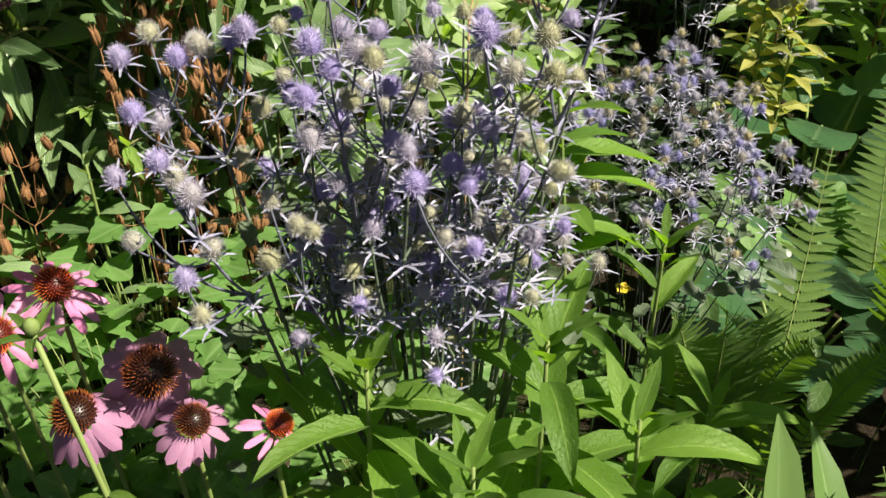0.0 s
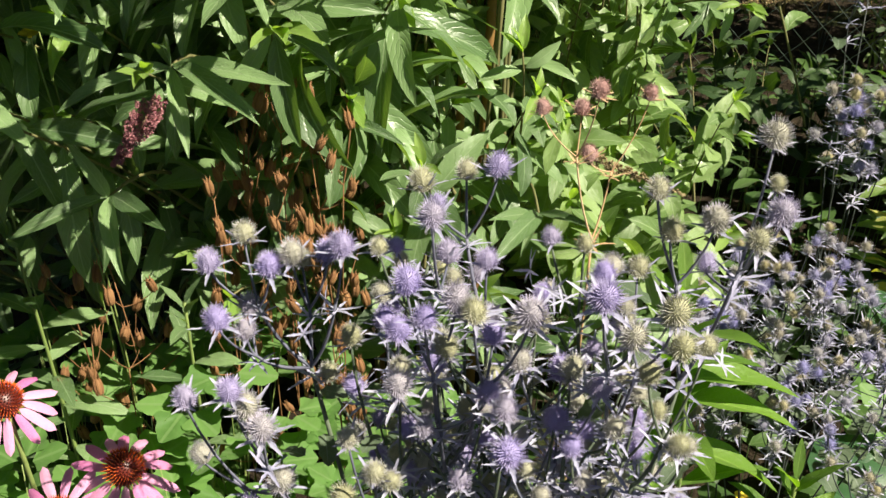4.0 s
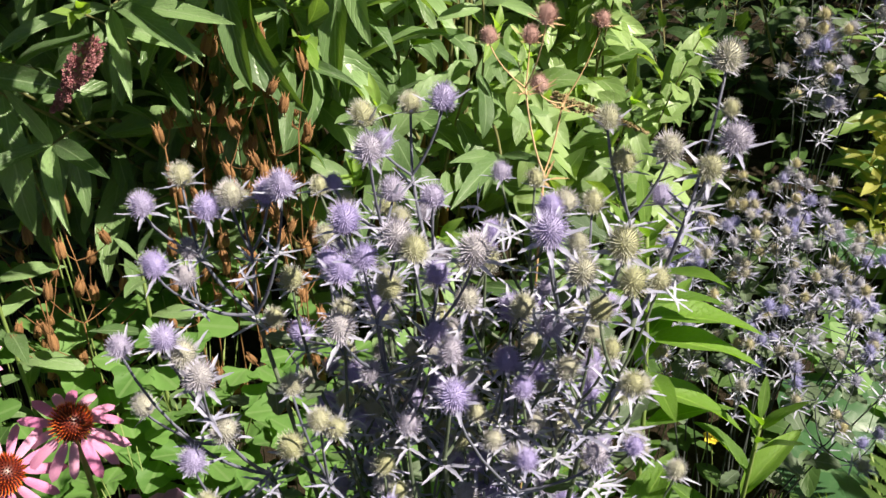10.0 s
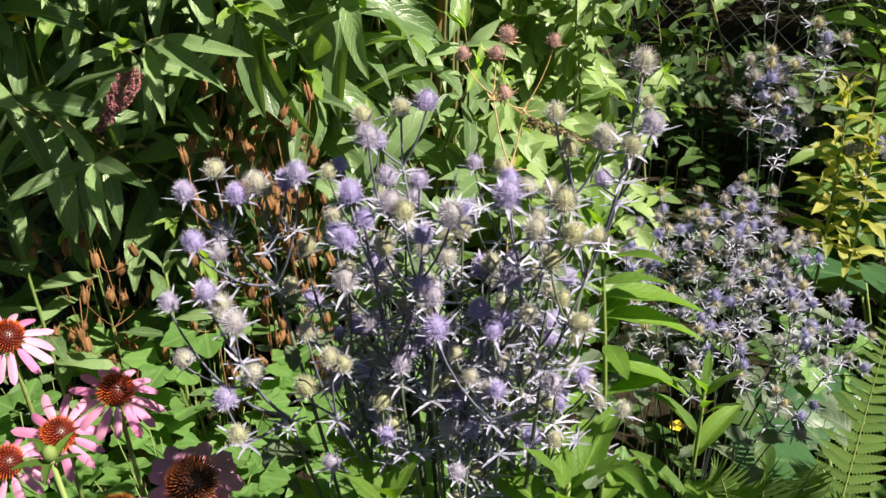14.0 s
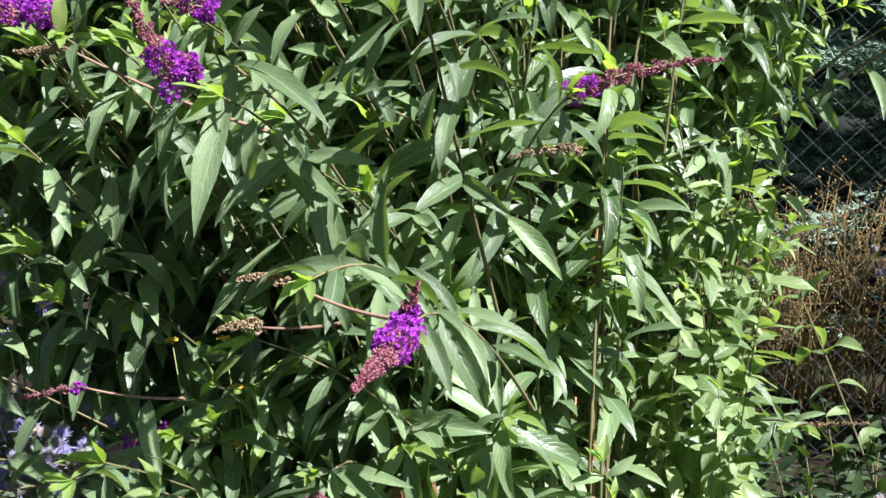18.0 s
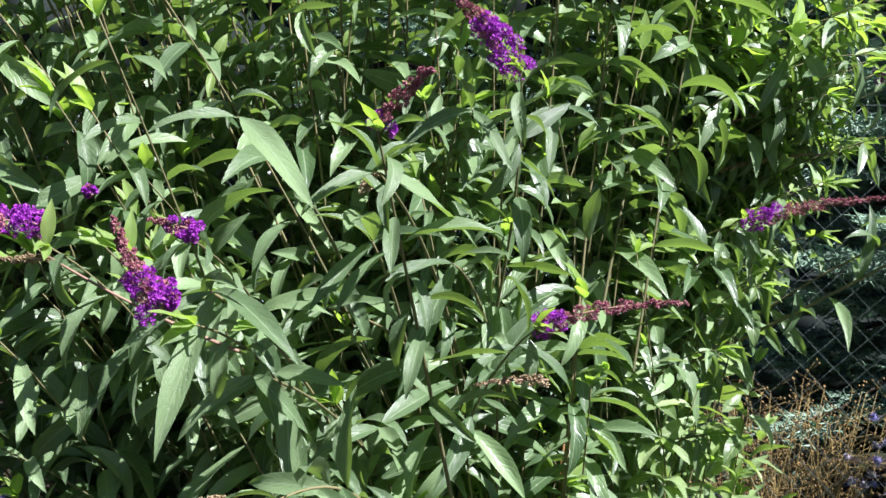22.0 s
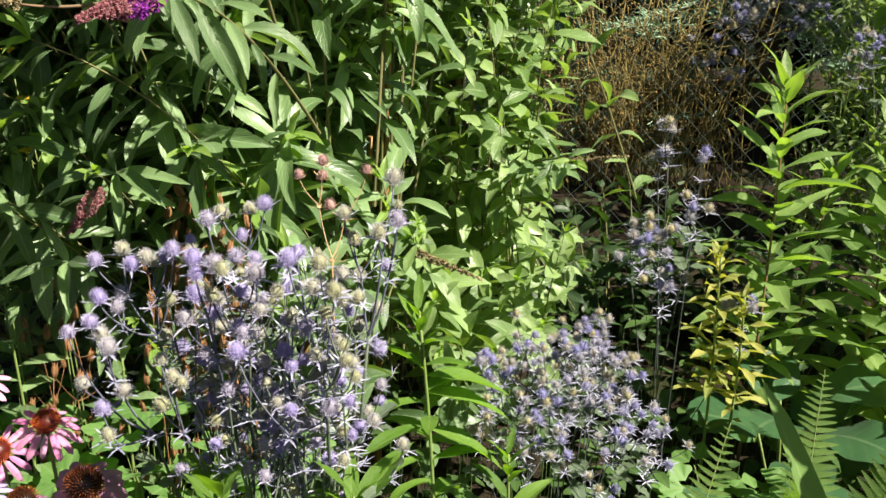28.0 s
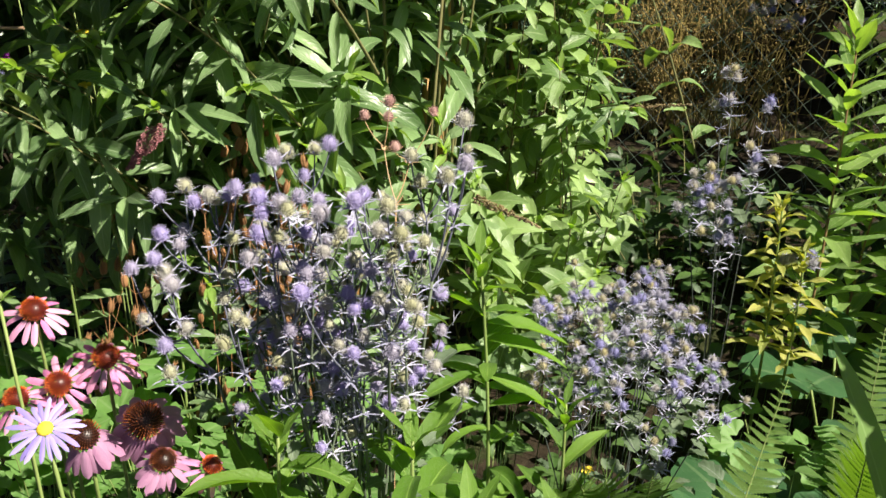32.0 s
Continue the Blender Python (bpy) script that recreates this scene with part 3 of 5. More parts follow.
def raceme_geo(line, width, count, r, start=0.0, end=1.0, taper=0.6, petal=0.0027):
    """Round bunches of tiny four-lobed flowers along a line, thick at its foot and narrow at its tip."""
    heap = Heap()
    n = len(line) - 1
    for k in range(count):
        s = start + (end - start) * (k + r.random()) / count
        i = min(int(s * n), n - 1)
        p = line[i] + (line[i + 1] - line[i]) * (s * n - i)
        t = unit(line[i + 1] - line[i])
        d = unit(np.cross(t, r.normal(0, 1, 3)))
        wide = width * max(0.16, 1.0 - taper * s ** 1.3) * r.uniform(0.75, 1.1)
        c = p + d * wide * 0.62
        heap.add(*tube([p, p + d * wide * 0.3 + t * 0.001, c], 0.0006, 0.0004, 3))
        for q in range(r.integers(9, 16)):
            out = unit(r.normal(0, 1, 3) + d * 0.7)
            f = c + out * wide * 0.42 * r.uniform(0.7, 1.1)
            e1 = unit(np.cross(out, r.normal(0, 1, 3)))
            e2 = np.cross(out, e1)
            h = petal * r.uniform(0.7, 1.25)
            v = [f - out * 0.003]
            for j in range(4):
                w = e1 * math.cos(j * 1.571) + e2 * math.sin(j * 1.571)
                x = e1 * math.cos(j * 1.571 + 1.571) + e2 * math.sin(j * 1.571 + 1.571)
                v += [f + w * h + x * h * 0.5 + out * 0.001, f + w * h - x * h * 0.5 + out * 0.001]
            heap.add(v, [np.array([[0, 1, 2], [0, 3, 4], [0, 5, 6], [0, 7, 8]])])
    return heap


def raceme(parent, p0, p1, lift, width, fresh, r, dense=1.0, wood=STEM_TWIG):
    """A flower spike: fresh part at the foot, faded and dried parts beyond it."""
    line = curve(p0, p1, lift, 10, r.normal(0, 0.006, 3))
    length = float(np.linalg.norm(np.asarray(p1) - np.asarray(p0)))
    spike_ob = part("flower_spike", Heap().add(*tube(line, 0.0018, 0.0008, 5)).mesh("flower_spike", wood), parent, None, "purple flower spike, browning towards its tip" if fresh > 0 else "dried cream-brown flower spike")
    bunches = dense * length * 520
    if fresh > 0.08:
        tagged(part("floret_mass", raceme_geo(line, width, int(1 + bunches * fresh), r, 0, fresh).mesh("floret_mass", FLORET), spike_ob, None, "fresh purple florets"), kind="stuff")
        tagged(part("faded_floret_mass", raceme_geo(line, width * 0.9, int(1 + bunches * 0.35 * fresh), r, fresh * 0.4, fresh, petal=0.0019).mesh("faded_floret_mass", FLORET_OLD), spike_ob), kind="stuff")
    if fresh < 1:
        tagged(part("faded_floret_mass", raceme_geo(line, width * (0.8 if fresh > 0.08 else 1.0), int(1 + bunches * (1 - fresh)), r, fresh if fresh > 0.08 else 0.0, 1, 0.85, 0.0016).mesh("faded_floret_mass", FLORET_OLD if fresh > 0.05 else FLORET_DRY), spike_ob), kind="stuff")


bush = thing("butterfly_bush", (-0.55, 1.75, 0), "large butterfly bush with drooping grey-green lance leaves and purple flower spikes", "shrub")
r = np.random.default_rng(11)
bush_leaves, low_leaves = [], []


def bush_front(x):
    return max(0.80, 1.42 + 1.0 * x)


def hollow(x, z):
    """How far the crown draws back at a spot of its front."""
    depth = 0.34 * max(0.0, 0.25 + noise.noise((x * 3.3 + 4.0, z * 3.0, 7.7)))
    return 0.2 * depth if x < -0.3 and z < 1.08 else depth



for k in range(225):
    x = r.uniform(-1.55, 0.10)
    z = r.uniform(0.75, 2.35) if k < 150 else r.uniform(1.35, 2.45)
    depth = r.uniform(0.0, 0.65) ** 1.2
    if -0.45 < x < -0.05 and 0.95 < z < 1.6 and r.random() < 0.35:
        continue
    p1 = (x, bush_front(x) + 0.04 + hollow(x, z) + depth + 0.25 * max(0, 1.0 - z) - (0.10 if x < -0.72 and z < 1.42 else 0.0), z)
    p0 = (min(-0.12, -0.5 + r.normal(0, 0.22) + 0.45 * (x + 0.5)), 1.75 + r.normal(0, 0.12), r.uniform(0.0, 0.35) * z)
    line, leaves = leafy_branch(bush, p0, p1, 0.18 + 0.12 * r.random(), r, 11, 0.162, 0.28)
    bush_leaves += leaves
for k in range(20):
    x = r.uniform(-1.0, 0.12)
    p1 = (x, r.uniform(1.10, 1.5) + 0.12 * abs(x), r.uniform(0.42, 0.82))
    line, leaves = leafy_branch(bush, (x * 0.6 - 0.15, 1.75 + r.normal(0, 0.1), 0.02), p1, 0.16, r, 8, 0.108, 0.3, hang=0.15)
    low_leaves += leaves
for k in range(80):
    z = r.uniform(1.55, 2.65)
    x = r.uniform(-1.5, 0.25 - 0.1 * (z > 2.2))
    p1 = (x, bush_front(x) + hollow(x, z) + r.uniform(0.08, 0.75), z)
    line, leaves = leafy_branch(bush, (x * 0.75 - 0.1, 1.85 + r.normal(0, 0.1), z * 0.55), p1, 0.15, r, 10, 0.15, 0.15, hang=0.45, radius=0.003)
    bush_leaves += leaves
for k in range(20):
    z = r.uniform(1.15, 2.0)
    p1 = (r.uniform(0.0, 0.18 + 0.4 * max(0, z - 1.4)), r.uniform(1.8, 2.25), z)
    line, leaves = leafy_branch(bush, (-0.15 + r.normal(0, 0.08), 2.1 + r.normal(0, 0.1), p1[2] - 0.35), p1, 0.16, r, 9, 0.12, 0.2, hang=0.75, radius=0.003)
    bush_leaves += leaves
for k in range(26):
    x, z = r.uniform(-1.5, -0.2), r.uniform(1.5, 2.5)
    line, leaves = leafy_branch(bush, (x * 0.7 - 0.1, 2.0, z - 0.6), (x, r.uniform(1.85, 2.4), z), 0.15, r, 12, 0.15, 0.1, hang=0.45, radius=0.003)
    bush_leaves += leaves
for k in range(58):
    z = r.uniform(1.5, 2.35)
    p1 = (r.uniform(-0.05, 0.29 + 0.25 * (z - 1.5)), r.uniform(1.88, 2.4), z)
    line, leaves = leafy_branch(bush, (-0.15 + r.normal(0, 0.08), 2.15 + r.normal(0, 0.1), z - 0.45), p1, 0.18, r, 12, 0.125, 0.2, hang=0.55, radius=0.0028)
    bush_leaves += leaves[::3] + leaves[1::3]
    # every third leaf takes the bright green, painting sun that shines through it
    young += [(bush.name, leaf) for leaf in leaves[2::3]]
for k in range(10):
    p1 = (0.24 + 0.035 * k + r.normal(0, 0.03), r.uniform(1.9, 2.15), r.uniform(1.66, 2.0))
    line, leaves = leafy_branch(bush, (-0.10 + r.normal(0, 0.05), 2.1, p1[2] - 0.35), p1, 0.12, r, 9, 0.105, 0.3, hang=0.5, radius=0.0026)
    bush_leaves += leaves
# limbs that carry the flower spikes: start, end, lift, length of leaves
for p0, p1, lift in (
    ((-0.62, 1.5, 0.9), (-0.60, 0.80, 1.53), 0.20), ((-0.50, 1.5, 1.0), (-0.35, 0.72, 1.46), 0.16), ((-0.55, 1.5, 1.1), (-0.48, 0.90, 1.55), 0.15),
    ((-0.20, 1.45, 0.9), (-0.178, 0.775, 1.212), 0.15), ((-0.30, 1.6, 1.2), (-0.115, 1.14, 1.79), 0.1), ((-0.22, 1.3, 1.1), (-0.174, 0.77, 1.668), 0.1),
    ((-0.35, 1.6, 1.0), (-0.07, 1.10, 1.445), 0.12), ((-0.2, 2.0, 1.1), (0.169, 1.80, 1.61), 0.12), ((-0.1, 2.15, 1.1), (0.56, 1.93, 1.64), 0.14),
    ((-0.15, 2.1, 1.5), (0.40, 2.0, 1.92), 0.10), ((-0.7, 1.5, 0.5), (-0.66, 1.05, 0.95), 0.12), ((-0.5, 1.6, 0.4), (-0.44, 1.08, 0.90), 0.14),
    ((-0.30, 1.2, 1.1), (-0.30, 0.80, 1.255), 0.1), ((0.0, 2.1, 0.6), (0.24, 1.78, 0.80), 0.08)):
    line, leaves = leafy_branch(bush, p0, p1, lift, r, 10, 0.122, 0.25)
    bush_leaves += leaves
for p0, p1, lift, width, fresh, dense in (
    ((-0.610, 0.80, 1.555), (-0.746, 0.76, 1.551), 0.012, 0.021, 0.72, 1.1), ((-0.403, 0.74, 1.465), (-0.441, 0.70, 1.568), 0.0, 0.022, 0.42, 1.0),
    ((-0.405, 0.742, 1.468), (-0.392, 0.735, 1.500), 0.0, 0.017, 1.0, 1.0), ((-0.426, 0.85, 1.554), (-0.497, 0.85, 1.567), 0.01, 0.016, 0.6, 0.8), ((-0.615, 0.90, 1.595), (-0.626, 0.90, 1.607), 0.0, 0.010, 0.8, 1.2),
    ((-0.178, 0.775, 1.212), (-0.155, 0.582, 1.207), 0.006, 0.023, 0.45, 1.7), ((-0.178, 0.775, 1.212), (-0.156, 0.766, 1.266), 0.0, 0.014, 0.5, 1.1),
    ((-0.115, 1.14, 1.79), (-0.225, 1.12, 1.90), 0.012, 0.027, 0.55, 1.2), ((-0.174, 0.77, 1.668), (-0.112, 0.76, 1.730), 0.035, 0.016, 0.12, 1.0),
    ((-0.07, 1.10, 1.448), (0.118, 1.16, 1.488), 0.022, 0.019, 0.18, 0.8), ((0.169, 1.80, 1.612), (0.429, 1.80, 1.665), 0.02, 0.022, 0.25, 0.9),
    ((0.56, 1.93, 1.63), (0.88, 1.96, 1.73), 0.01, 0.027, 0.8, 0.5), ((0.404, 2.0, 1.92), (0.64, 2.0, 2.0), 0.0, 0.020, 0.35, 0.7),
    ((-0.666, 1.05, 0.968), (-0.845, 1.0, 0.880), 0.005, 0.012, 0.35, 0.4), ((-0.428, 1.06, 0.880), (-0.468, 1.03, 0.815), 0.0, 0.019, 0.07, 1.7), ((-0.773, 1.0, 1.034), (-0.926, 1.0, 0.997), 0.004, 0.009, 0.1, 0.5),
    ((-0.324, 0.80, 1.252), (-0.378, 0.78, 1.256), 0.0, 0.0075, 0.0, 1.3), ((-0.391, 0.85, 1.184), (-0.436, 0.82, 1.183), 0.0, 0.010, 0.0, 1.3), ((-0.598, 0.80, 1.517), (-0.652, 0.78, 1.513), 0.004, 0.0075, 0.0, 1.3),
    ((0.24, 1.78, 0.80), (0.36, 1.74, 0.83), 0.0, 0.008, 0.0, 0.8), ((-0.05, 1.10, 1.38), (-0.14, 1.06, 1.37), 0.0, 0.009, 0.0, 0.8),
    ((-0.05, 1.95, 1.75), (0.18, 2.0, 1.84), 0.0, 0.012, 0.1, 0.5), ((0.1, 2.0, 1.72), (0.32, 2.02, 1.76), 0.01, 0.011, 0.0, 0.5),
    ((-0.30, 1.05, 1.62), (-0.24, 0.98, 1.64), 0.0, 0.009, 0.0, 0.8), ((0.02, 1.3, 0.74), (0.14, 1.28, 0.71), 0.0, 0.009, 0.0, 0.8)):
    raceme(bush, p0, p1, lift, width, fresh, r, dense)
for p0, p1 in (((-0.188, 0.76, 1.228), (-0.324, 0.80, 1.252)), ((-0.37, 0.86, 1.415), (-0.598, 0.80, 1.517)), ((-0.28, 0.90, 1.19), (-0.391, 0.85, 1.184)), ((-0.62, 1.03, 1.02), (-0.773, 1.0, 1.034))):
    part("twig", Heap().add(*tube(curve(p0, p1, -0.012, 8), 0.0026, 0.0016, 6)).mesh("twig", STEM_TWIG), bush, None, "bare pinkish brown twig")


def laid(b, t, kind, face):
    """Pose of the bush's leaf of that kind, from its foot b to its tip t."""
    half = 1.15 * (0.35 + 1.1 * kind / 7) / 2
    d = unit(t - b)
    up = unit(np.asarray(face) - d * np.dot(face, d))
    return matrix(b, d * math.cos(half) + up * math.sin(half), up, np.array((1.0, 0.72, 1.0)) * float(np.linalg.norm(t - b)) * half / math.sin(half))


# shoots whose leaves stand out one by one: foot of the shoot, its end, tips of its leaves
for foot, end, tips in (
    ((-0.40, 1.65, 0.45), (-0.300, 1.30, 0.768), ((-0.372, 1.26, 0.735), (-0.284, 1.20, 0.692), (-0.206, 1.28, 0.744), (-0.317, 1.24, 0.756), (-0.27, 1.22, 0.80))),
    ((-0.50, 1.55, 0.60), (-0.435, 1.13, 0.890), ((-0.293, 1.10, 0.892), (-0.315, 1.06, 0.862), (-0.394, 1.05, 0.821), (-0.401, 1.05, 0.94), (-0.53, 1.05, 0.86))),
    ((-0.10, 1.75, 0.40), (-0.038, 1.34, 0.635), ((-0.095, 1.25, 0.666), (-0.086, 1.20, 0.630), (0.033, 1.30, 0.640), (-0.055, 1.28, 0.60))),
    ((-0.55, 1.55, 0.45), (-0.510, 1.09, 0.745), ((-0.404, 1.0, 0.764), (-0.53, 1.05, 0.831), (-0.60, 1.02, 0.72), (-0.46, 1.0, 0.69))),
    ((-0.40, 1.60, 1.00), (-0.330, 1.23, 1.268), ((-0.261, 1.42, 1.325), (-0.40, 1.12, 1.22), (-0.25, 1.12, 1.23))),
    ((-0.35, 1.55, 1.10), (-0.267, 1.0, 1.552), ((-0.304, 0.90, 1.462), (-0.217, 0.80, 1.561), (-0.16, 0.98, 1.56), (-0.33, 0.95, 1.58))),
    ((-0.45, 1.50, 1.05), (-0.366, 0.78, 1.490), ((-0.376, 0.70, 1.316), (-0.227, 0.72, 1.428), (-0.443, 0.72, 1.419), (-0.30, 0.72, 1.50)))):
    line = curve(foot, end, 0.12, 10)
    part("branch", Heap().add(*tube(line, 0.0034, 0.0018, 6)).mesh("branch", STEM_WOOD), bush)
    for k, tip in enumerate(tips):
        part("leaf", LEAF_B[(0, 3, 1, 4, 2)[k]][0], bush, laid(np.array(end), np.array(tip), (0, 3, 1, 4, 2)[k], (0.15, -0.6, 0.75)))
for foot, end, tips in (
    ((-0.40, 1.60, 1.00), (-0.387, 0.92, 1.381), ((-0.278, 0.86, 1.329), (-0.45, 0.86, 1.30), (-0.36, 0.84, 1.42))),
    ((-0.30, 1.70, 1.15), (-0.415, 1.20, 1.445), ((-0.284, 1.15, 1.465), (-0.47, 1.10, 1.37), (-0.36, 1.10, 1.50))),
    ((-0.25, 1.70, 1.20), (-0.187, 1.10, 1.525), ((-0.219, 1.0, 1.356), (-0.092, 1.05, 1.54), (-0.25, 1.0, 1.50))),
    ((-0.30, 1.60, 1.25), (-0.204, 0.85, 1.632), ((-0.129, 1.0, 1.553), (-0.26, 0.78, 1.58), (-0.14, 0.80, 1.66), (-0.24, 0.78, 1.68))),
    ((-0.45, 1.55, 1.30), (-0.354, 0.80, 1.685), ((-0.217, 0.72, 1.586), (-0.43, 0.74, 1.66))),
    ((-0.20, 1.80, 1.40), (-0.200, 1.20, 1.745), ((-0.122, 1.15, 1.655), (-0.28, 1.12, 1.67), (-0.20, 1.10, 1.78))),
    ((-0.15, 1.90, 1.40), (-0.125, 1.40, 1.775), ((-0.111, 1.35, 1.661), (-0.04, 1.36, 1.74), (-0.20, 1.36, 1.70)))):
    line = curve(foot, end, 0.12, 10)
    part("branch", Heap().add(*tube(line, 0.0034, 0.0018, 6)).mesh("branch", STEM_WOOD), bush)
    for k, tip in enumerate(tips):
        part("leaf", LEAF_B[(0, 3, 1, 4)[k]][0], bush, laid(np.array(end), np.array(tip), (0, 3, 1, 4)[k], (0.15, -0.6, 0.75)))
# one long limb that reaches out over the fence, with leaves that hang from it
line = curve((-0.05, 2.0, 1.25), (0.60, 1.92, 1.655), -0.03, 12)
part("branch", Heap().add(*tube(line, 0.0045, 0.0025, 7)).mesh("branch", STEM_WOOD), bush)
for k, (x, y, z) in enumerate(((0.126, 1.85, 1.349), (0.252, 1.85, 1.356), (0.369, 1.85, 1.374), (0.522, 1.85, 1.458), (0.20, 1.87, 1.286), (0.31, 1.88, 1.43), (0.44, 1.88, 1.47), (0.24, 1.98, 1.56), (0.40, 1.98, 1.66), (0.55, 1.98, 1.72), (0.62, 1.86, 1.55), (0.15, 1.9, 1.52))):
    i = int(np.argmin(np.abs(line[:, 0] - x + 0.015)))
    part("leaf", LEAF_B[k % 3][0], bush, laid(line[i], np.array((x, y, z)), k % 3, ((0.75, -0.45, 0.4), (-0.5, -0.6, 0.5), (0.3, -0.3, 0.8))[k % 3]))
foliage(bush, bush_leaves, LEAF_B, (-0.1, 0.2, 1.35), 300)
foliage(bush, low_leaves, LEAF_B_LOW, (-0.1, 0.2, 1.1), 150)
for x, y, h in ((-0.165, 1.74, 1.18), (-0.35, 1.76, 1.25), (-0.215, 1.76, 0.82), (-0.32, 1.95, 1.25), (-0.26, 2.2, 1.5), (-0.42, 1.85, 1.1), (-0.62, 1.8, 1.2), (-0.1, 2.2, 1.2)):
    part("cane", Heap().add(*tube(curve((x, y, -0.02), (x + 0.02, y + 0.02, h), 0, 6), 0.011, 0.007, 8)).mesh("cane", CANE), bush, None, "thick old brown cane")

# ---- broad-leaved shrub ----
broad = thing("leafy_shrub", (-0.05, 2.15, 0), "bushy shrub with pale green pointed oval leaves in pairs", "shrub")
r = np.random.default_rng(23)
broad_leaves = []
for k in range(74):
    z = r.uniform(0.45, 2.05)
    x = r.uniform(-0.45, 0.27 - 0.06 * max(0, z - 1.2))
    p1 = (x, r.uniform(1.62, 2.45) + 0.12 * max(0, z - 1), z)
    line, leaves = leafy_branch(broad, (-0.05 + r.normal(0, 0.12), 2.2 + r.normal(0, 0.08), r.uniform(0, 0.4) * z), p1, 0.1, r, 14, 0.104, 0.14, STEM_WOOD, 0.0026, 0.22)
    broad_leaves += leaves
for k in range(10):
    p1 = (r.uniform(-0.12, 0.30), r.uniform(1.45, 1.75), r.uniform(0.42, 0.80))
    line, leaves = leafy_branch(broad, (p1[0] * 0.6, 1.95, 0.05), p1, 0.12, r, 8, 0.105, 0.3, STEM_WOOD, 0.0026, 0.12)
    broad_leaves += leaves
foliage(broad, broad_leaves, LEAF_S, (0.2, 0.2, 1.2), 300)

LEAF_TIP_SUNLIT = blades("leaf", LEAF_YOUNG_SUNLIT, 5, width=0.30, droop=0.5, fold=0.35, nu=7, nv=4, wave=0.03)
foliage(broad, [leaf for name, leaf in young if name == "leafy_shrub"], LEAF_TIP_SUNLIT, (0.2, 0.2, 1.2), 80)
foliage(bush, [leaf for name, leaf in young if name == "butterfly_bush"], LEAF_TIP_SUNLIT, (-0.1, 0.2, 1.35), 60)

# ---- low shrub by the fence, shade put into its leaf colour ----
shade = thing("low_shrub", (0.5, 2.75, 0), "low shrub before the fence, its leaves coloured dark to stand for shade", "shrub")
r = np.random.default_rng(71)
shade_leaves = []
for k in range(32):
    p1 = (r.uniform(-0.2, 1.25), r.uniform(2.3, 3.4), r.uniform(0.18, 0.42))
    line, leaves = leafy_branch(shade, (p1[0] * 0.7 + 0.15, 2.75 + r.normal(0, 0.15), 0.0), p1, 0.12, r, 9, 0.085, 0.15, STEM_WOOD, 0.003, 0.1)
    shade_leaves += leaves
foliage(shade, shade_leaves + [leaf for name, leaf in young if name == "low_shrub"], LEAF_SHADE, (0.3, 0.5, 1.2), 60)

# ---- undergrowth ----
under = []
r = np.random.default_rng(31)
for k in range(3000):
    x, y = r.uniform(-1.7, 1.9), r.uniform(0.55, 3.4)
    if x > 0.42 and y < 1.75 and r.random() < 0.75:
        continue
    a = r.uniform(0, 6.28)
    under.append(((x, y, r.uniform(0.02, 0.30 - 0.12 * (y > 1.8))), (math.cos(a), math.sin(a), r.uniform(-0.2, 0.4)), (0, 0, 1), r.uniform(0.045, 0.09)))
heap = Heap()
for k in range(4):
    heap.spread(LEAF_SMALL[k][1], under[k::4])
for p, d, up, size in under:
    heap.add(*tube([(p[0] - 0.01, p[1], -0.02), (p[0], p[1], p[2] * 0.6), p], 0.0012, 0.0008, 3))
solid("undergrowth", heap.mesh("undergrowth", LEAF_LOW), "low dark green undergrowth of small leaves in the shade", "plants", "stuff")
# ---- sea holly ----


def holly_head_geo(seed, spines=300, core=0.345, long=1.0):
    """Spiny egg of one unit across."""
    r = np.random.default_rng(seed)
    heap = Heap().add(*ball(core, core * 1.22, 8, 10))
    for k in range(spines):
        z = 1 - 1.75 * (k + 0.5) / spines
        a = k * 2.39996
        s = math.sqrt(max(0, 1 - z * z))
        n = np.array((s * math.cos(a), s * math.sin(a), z))
        d = unit(n + r.normal(0, 0.12, 3) + (0, 0, 0.12))
        v, f, uv = spike(n * core * (0.95, 0.95, 1.16), d, r.uniform(0.14, 0.30) * long, 0.014 * long)
        heap.add(v, f, [(0.1, 0)] * 3 + [(1, 0)])
    return heap


def bract_geo(seed, count, spread=0.25):
    """A star of narrow, toothed, spine-tipped bracts, grown together at their foot, below a head of one unit."""
    r = np.random.default_rng(seed)
    v, uv, quads, tris = [np.array([(0, 0, -0.36)])], [np.zeros((1, 2))], [], []
    n = 1
    for k in range(count):
        a = (k + r.uniform(-0.25, 0.25)) / count * 6.283
        w, f, m = blade(r.uniform(0.65, 1.15), 0.115, r.uniform(-0.35, 0.5), 0.5, 6, 2, 0.45, 0.75, 0.0, 0.0, 0.5, k)
        v.append(turned(w, (0, 0, -0.36), (math.cos(a), math.sin(a), r.uniform(-0.15, 0.45) + spread), (0, 0, 1))[3:])
        uv.append(m[3:])
        quads.append(f[0][2:] - 3 + n)
        tris.append(np.array([[0, n, n + 1], [0, n + 1, n + 2]]))
        n += len(w) - 3
    return Heap().add(np.concatenate(v), [np.concatenate(quads), np.concatenate(tris)], np.concatenate(uv))


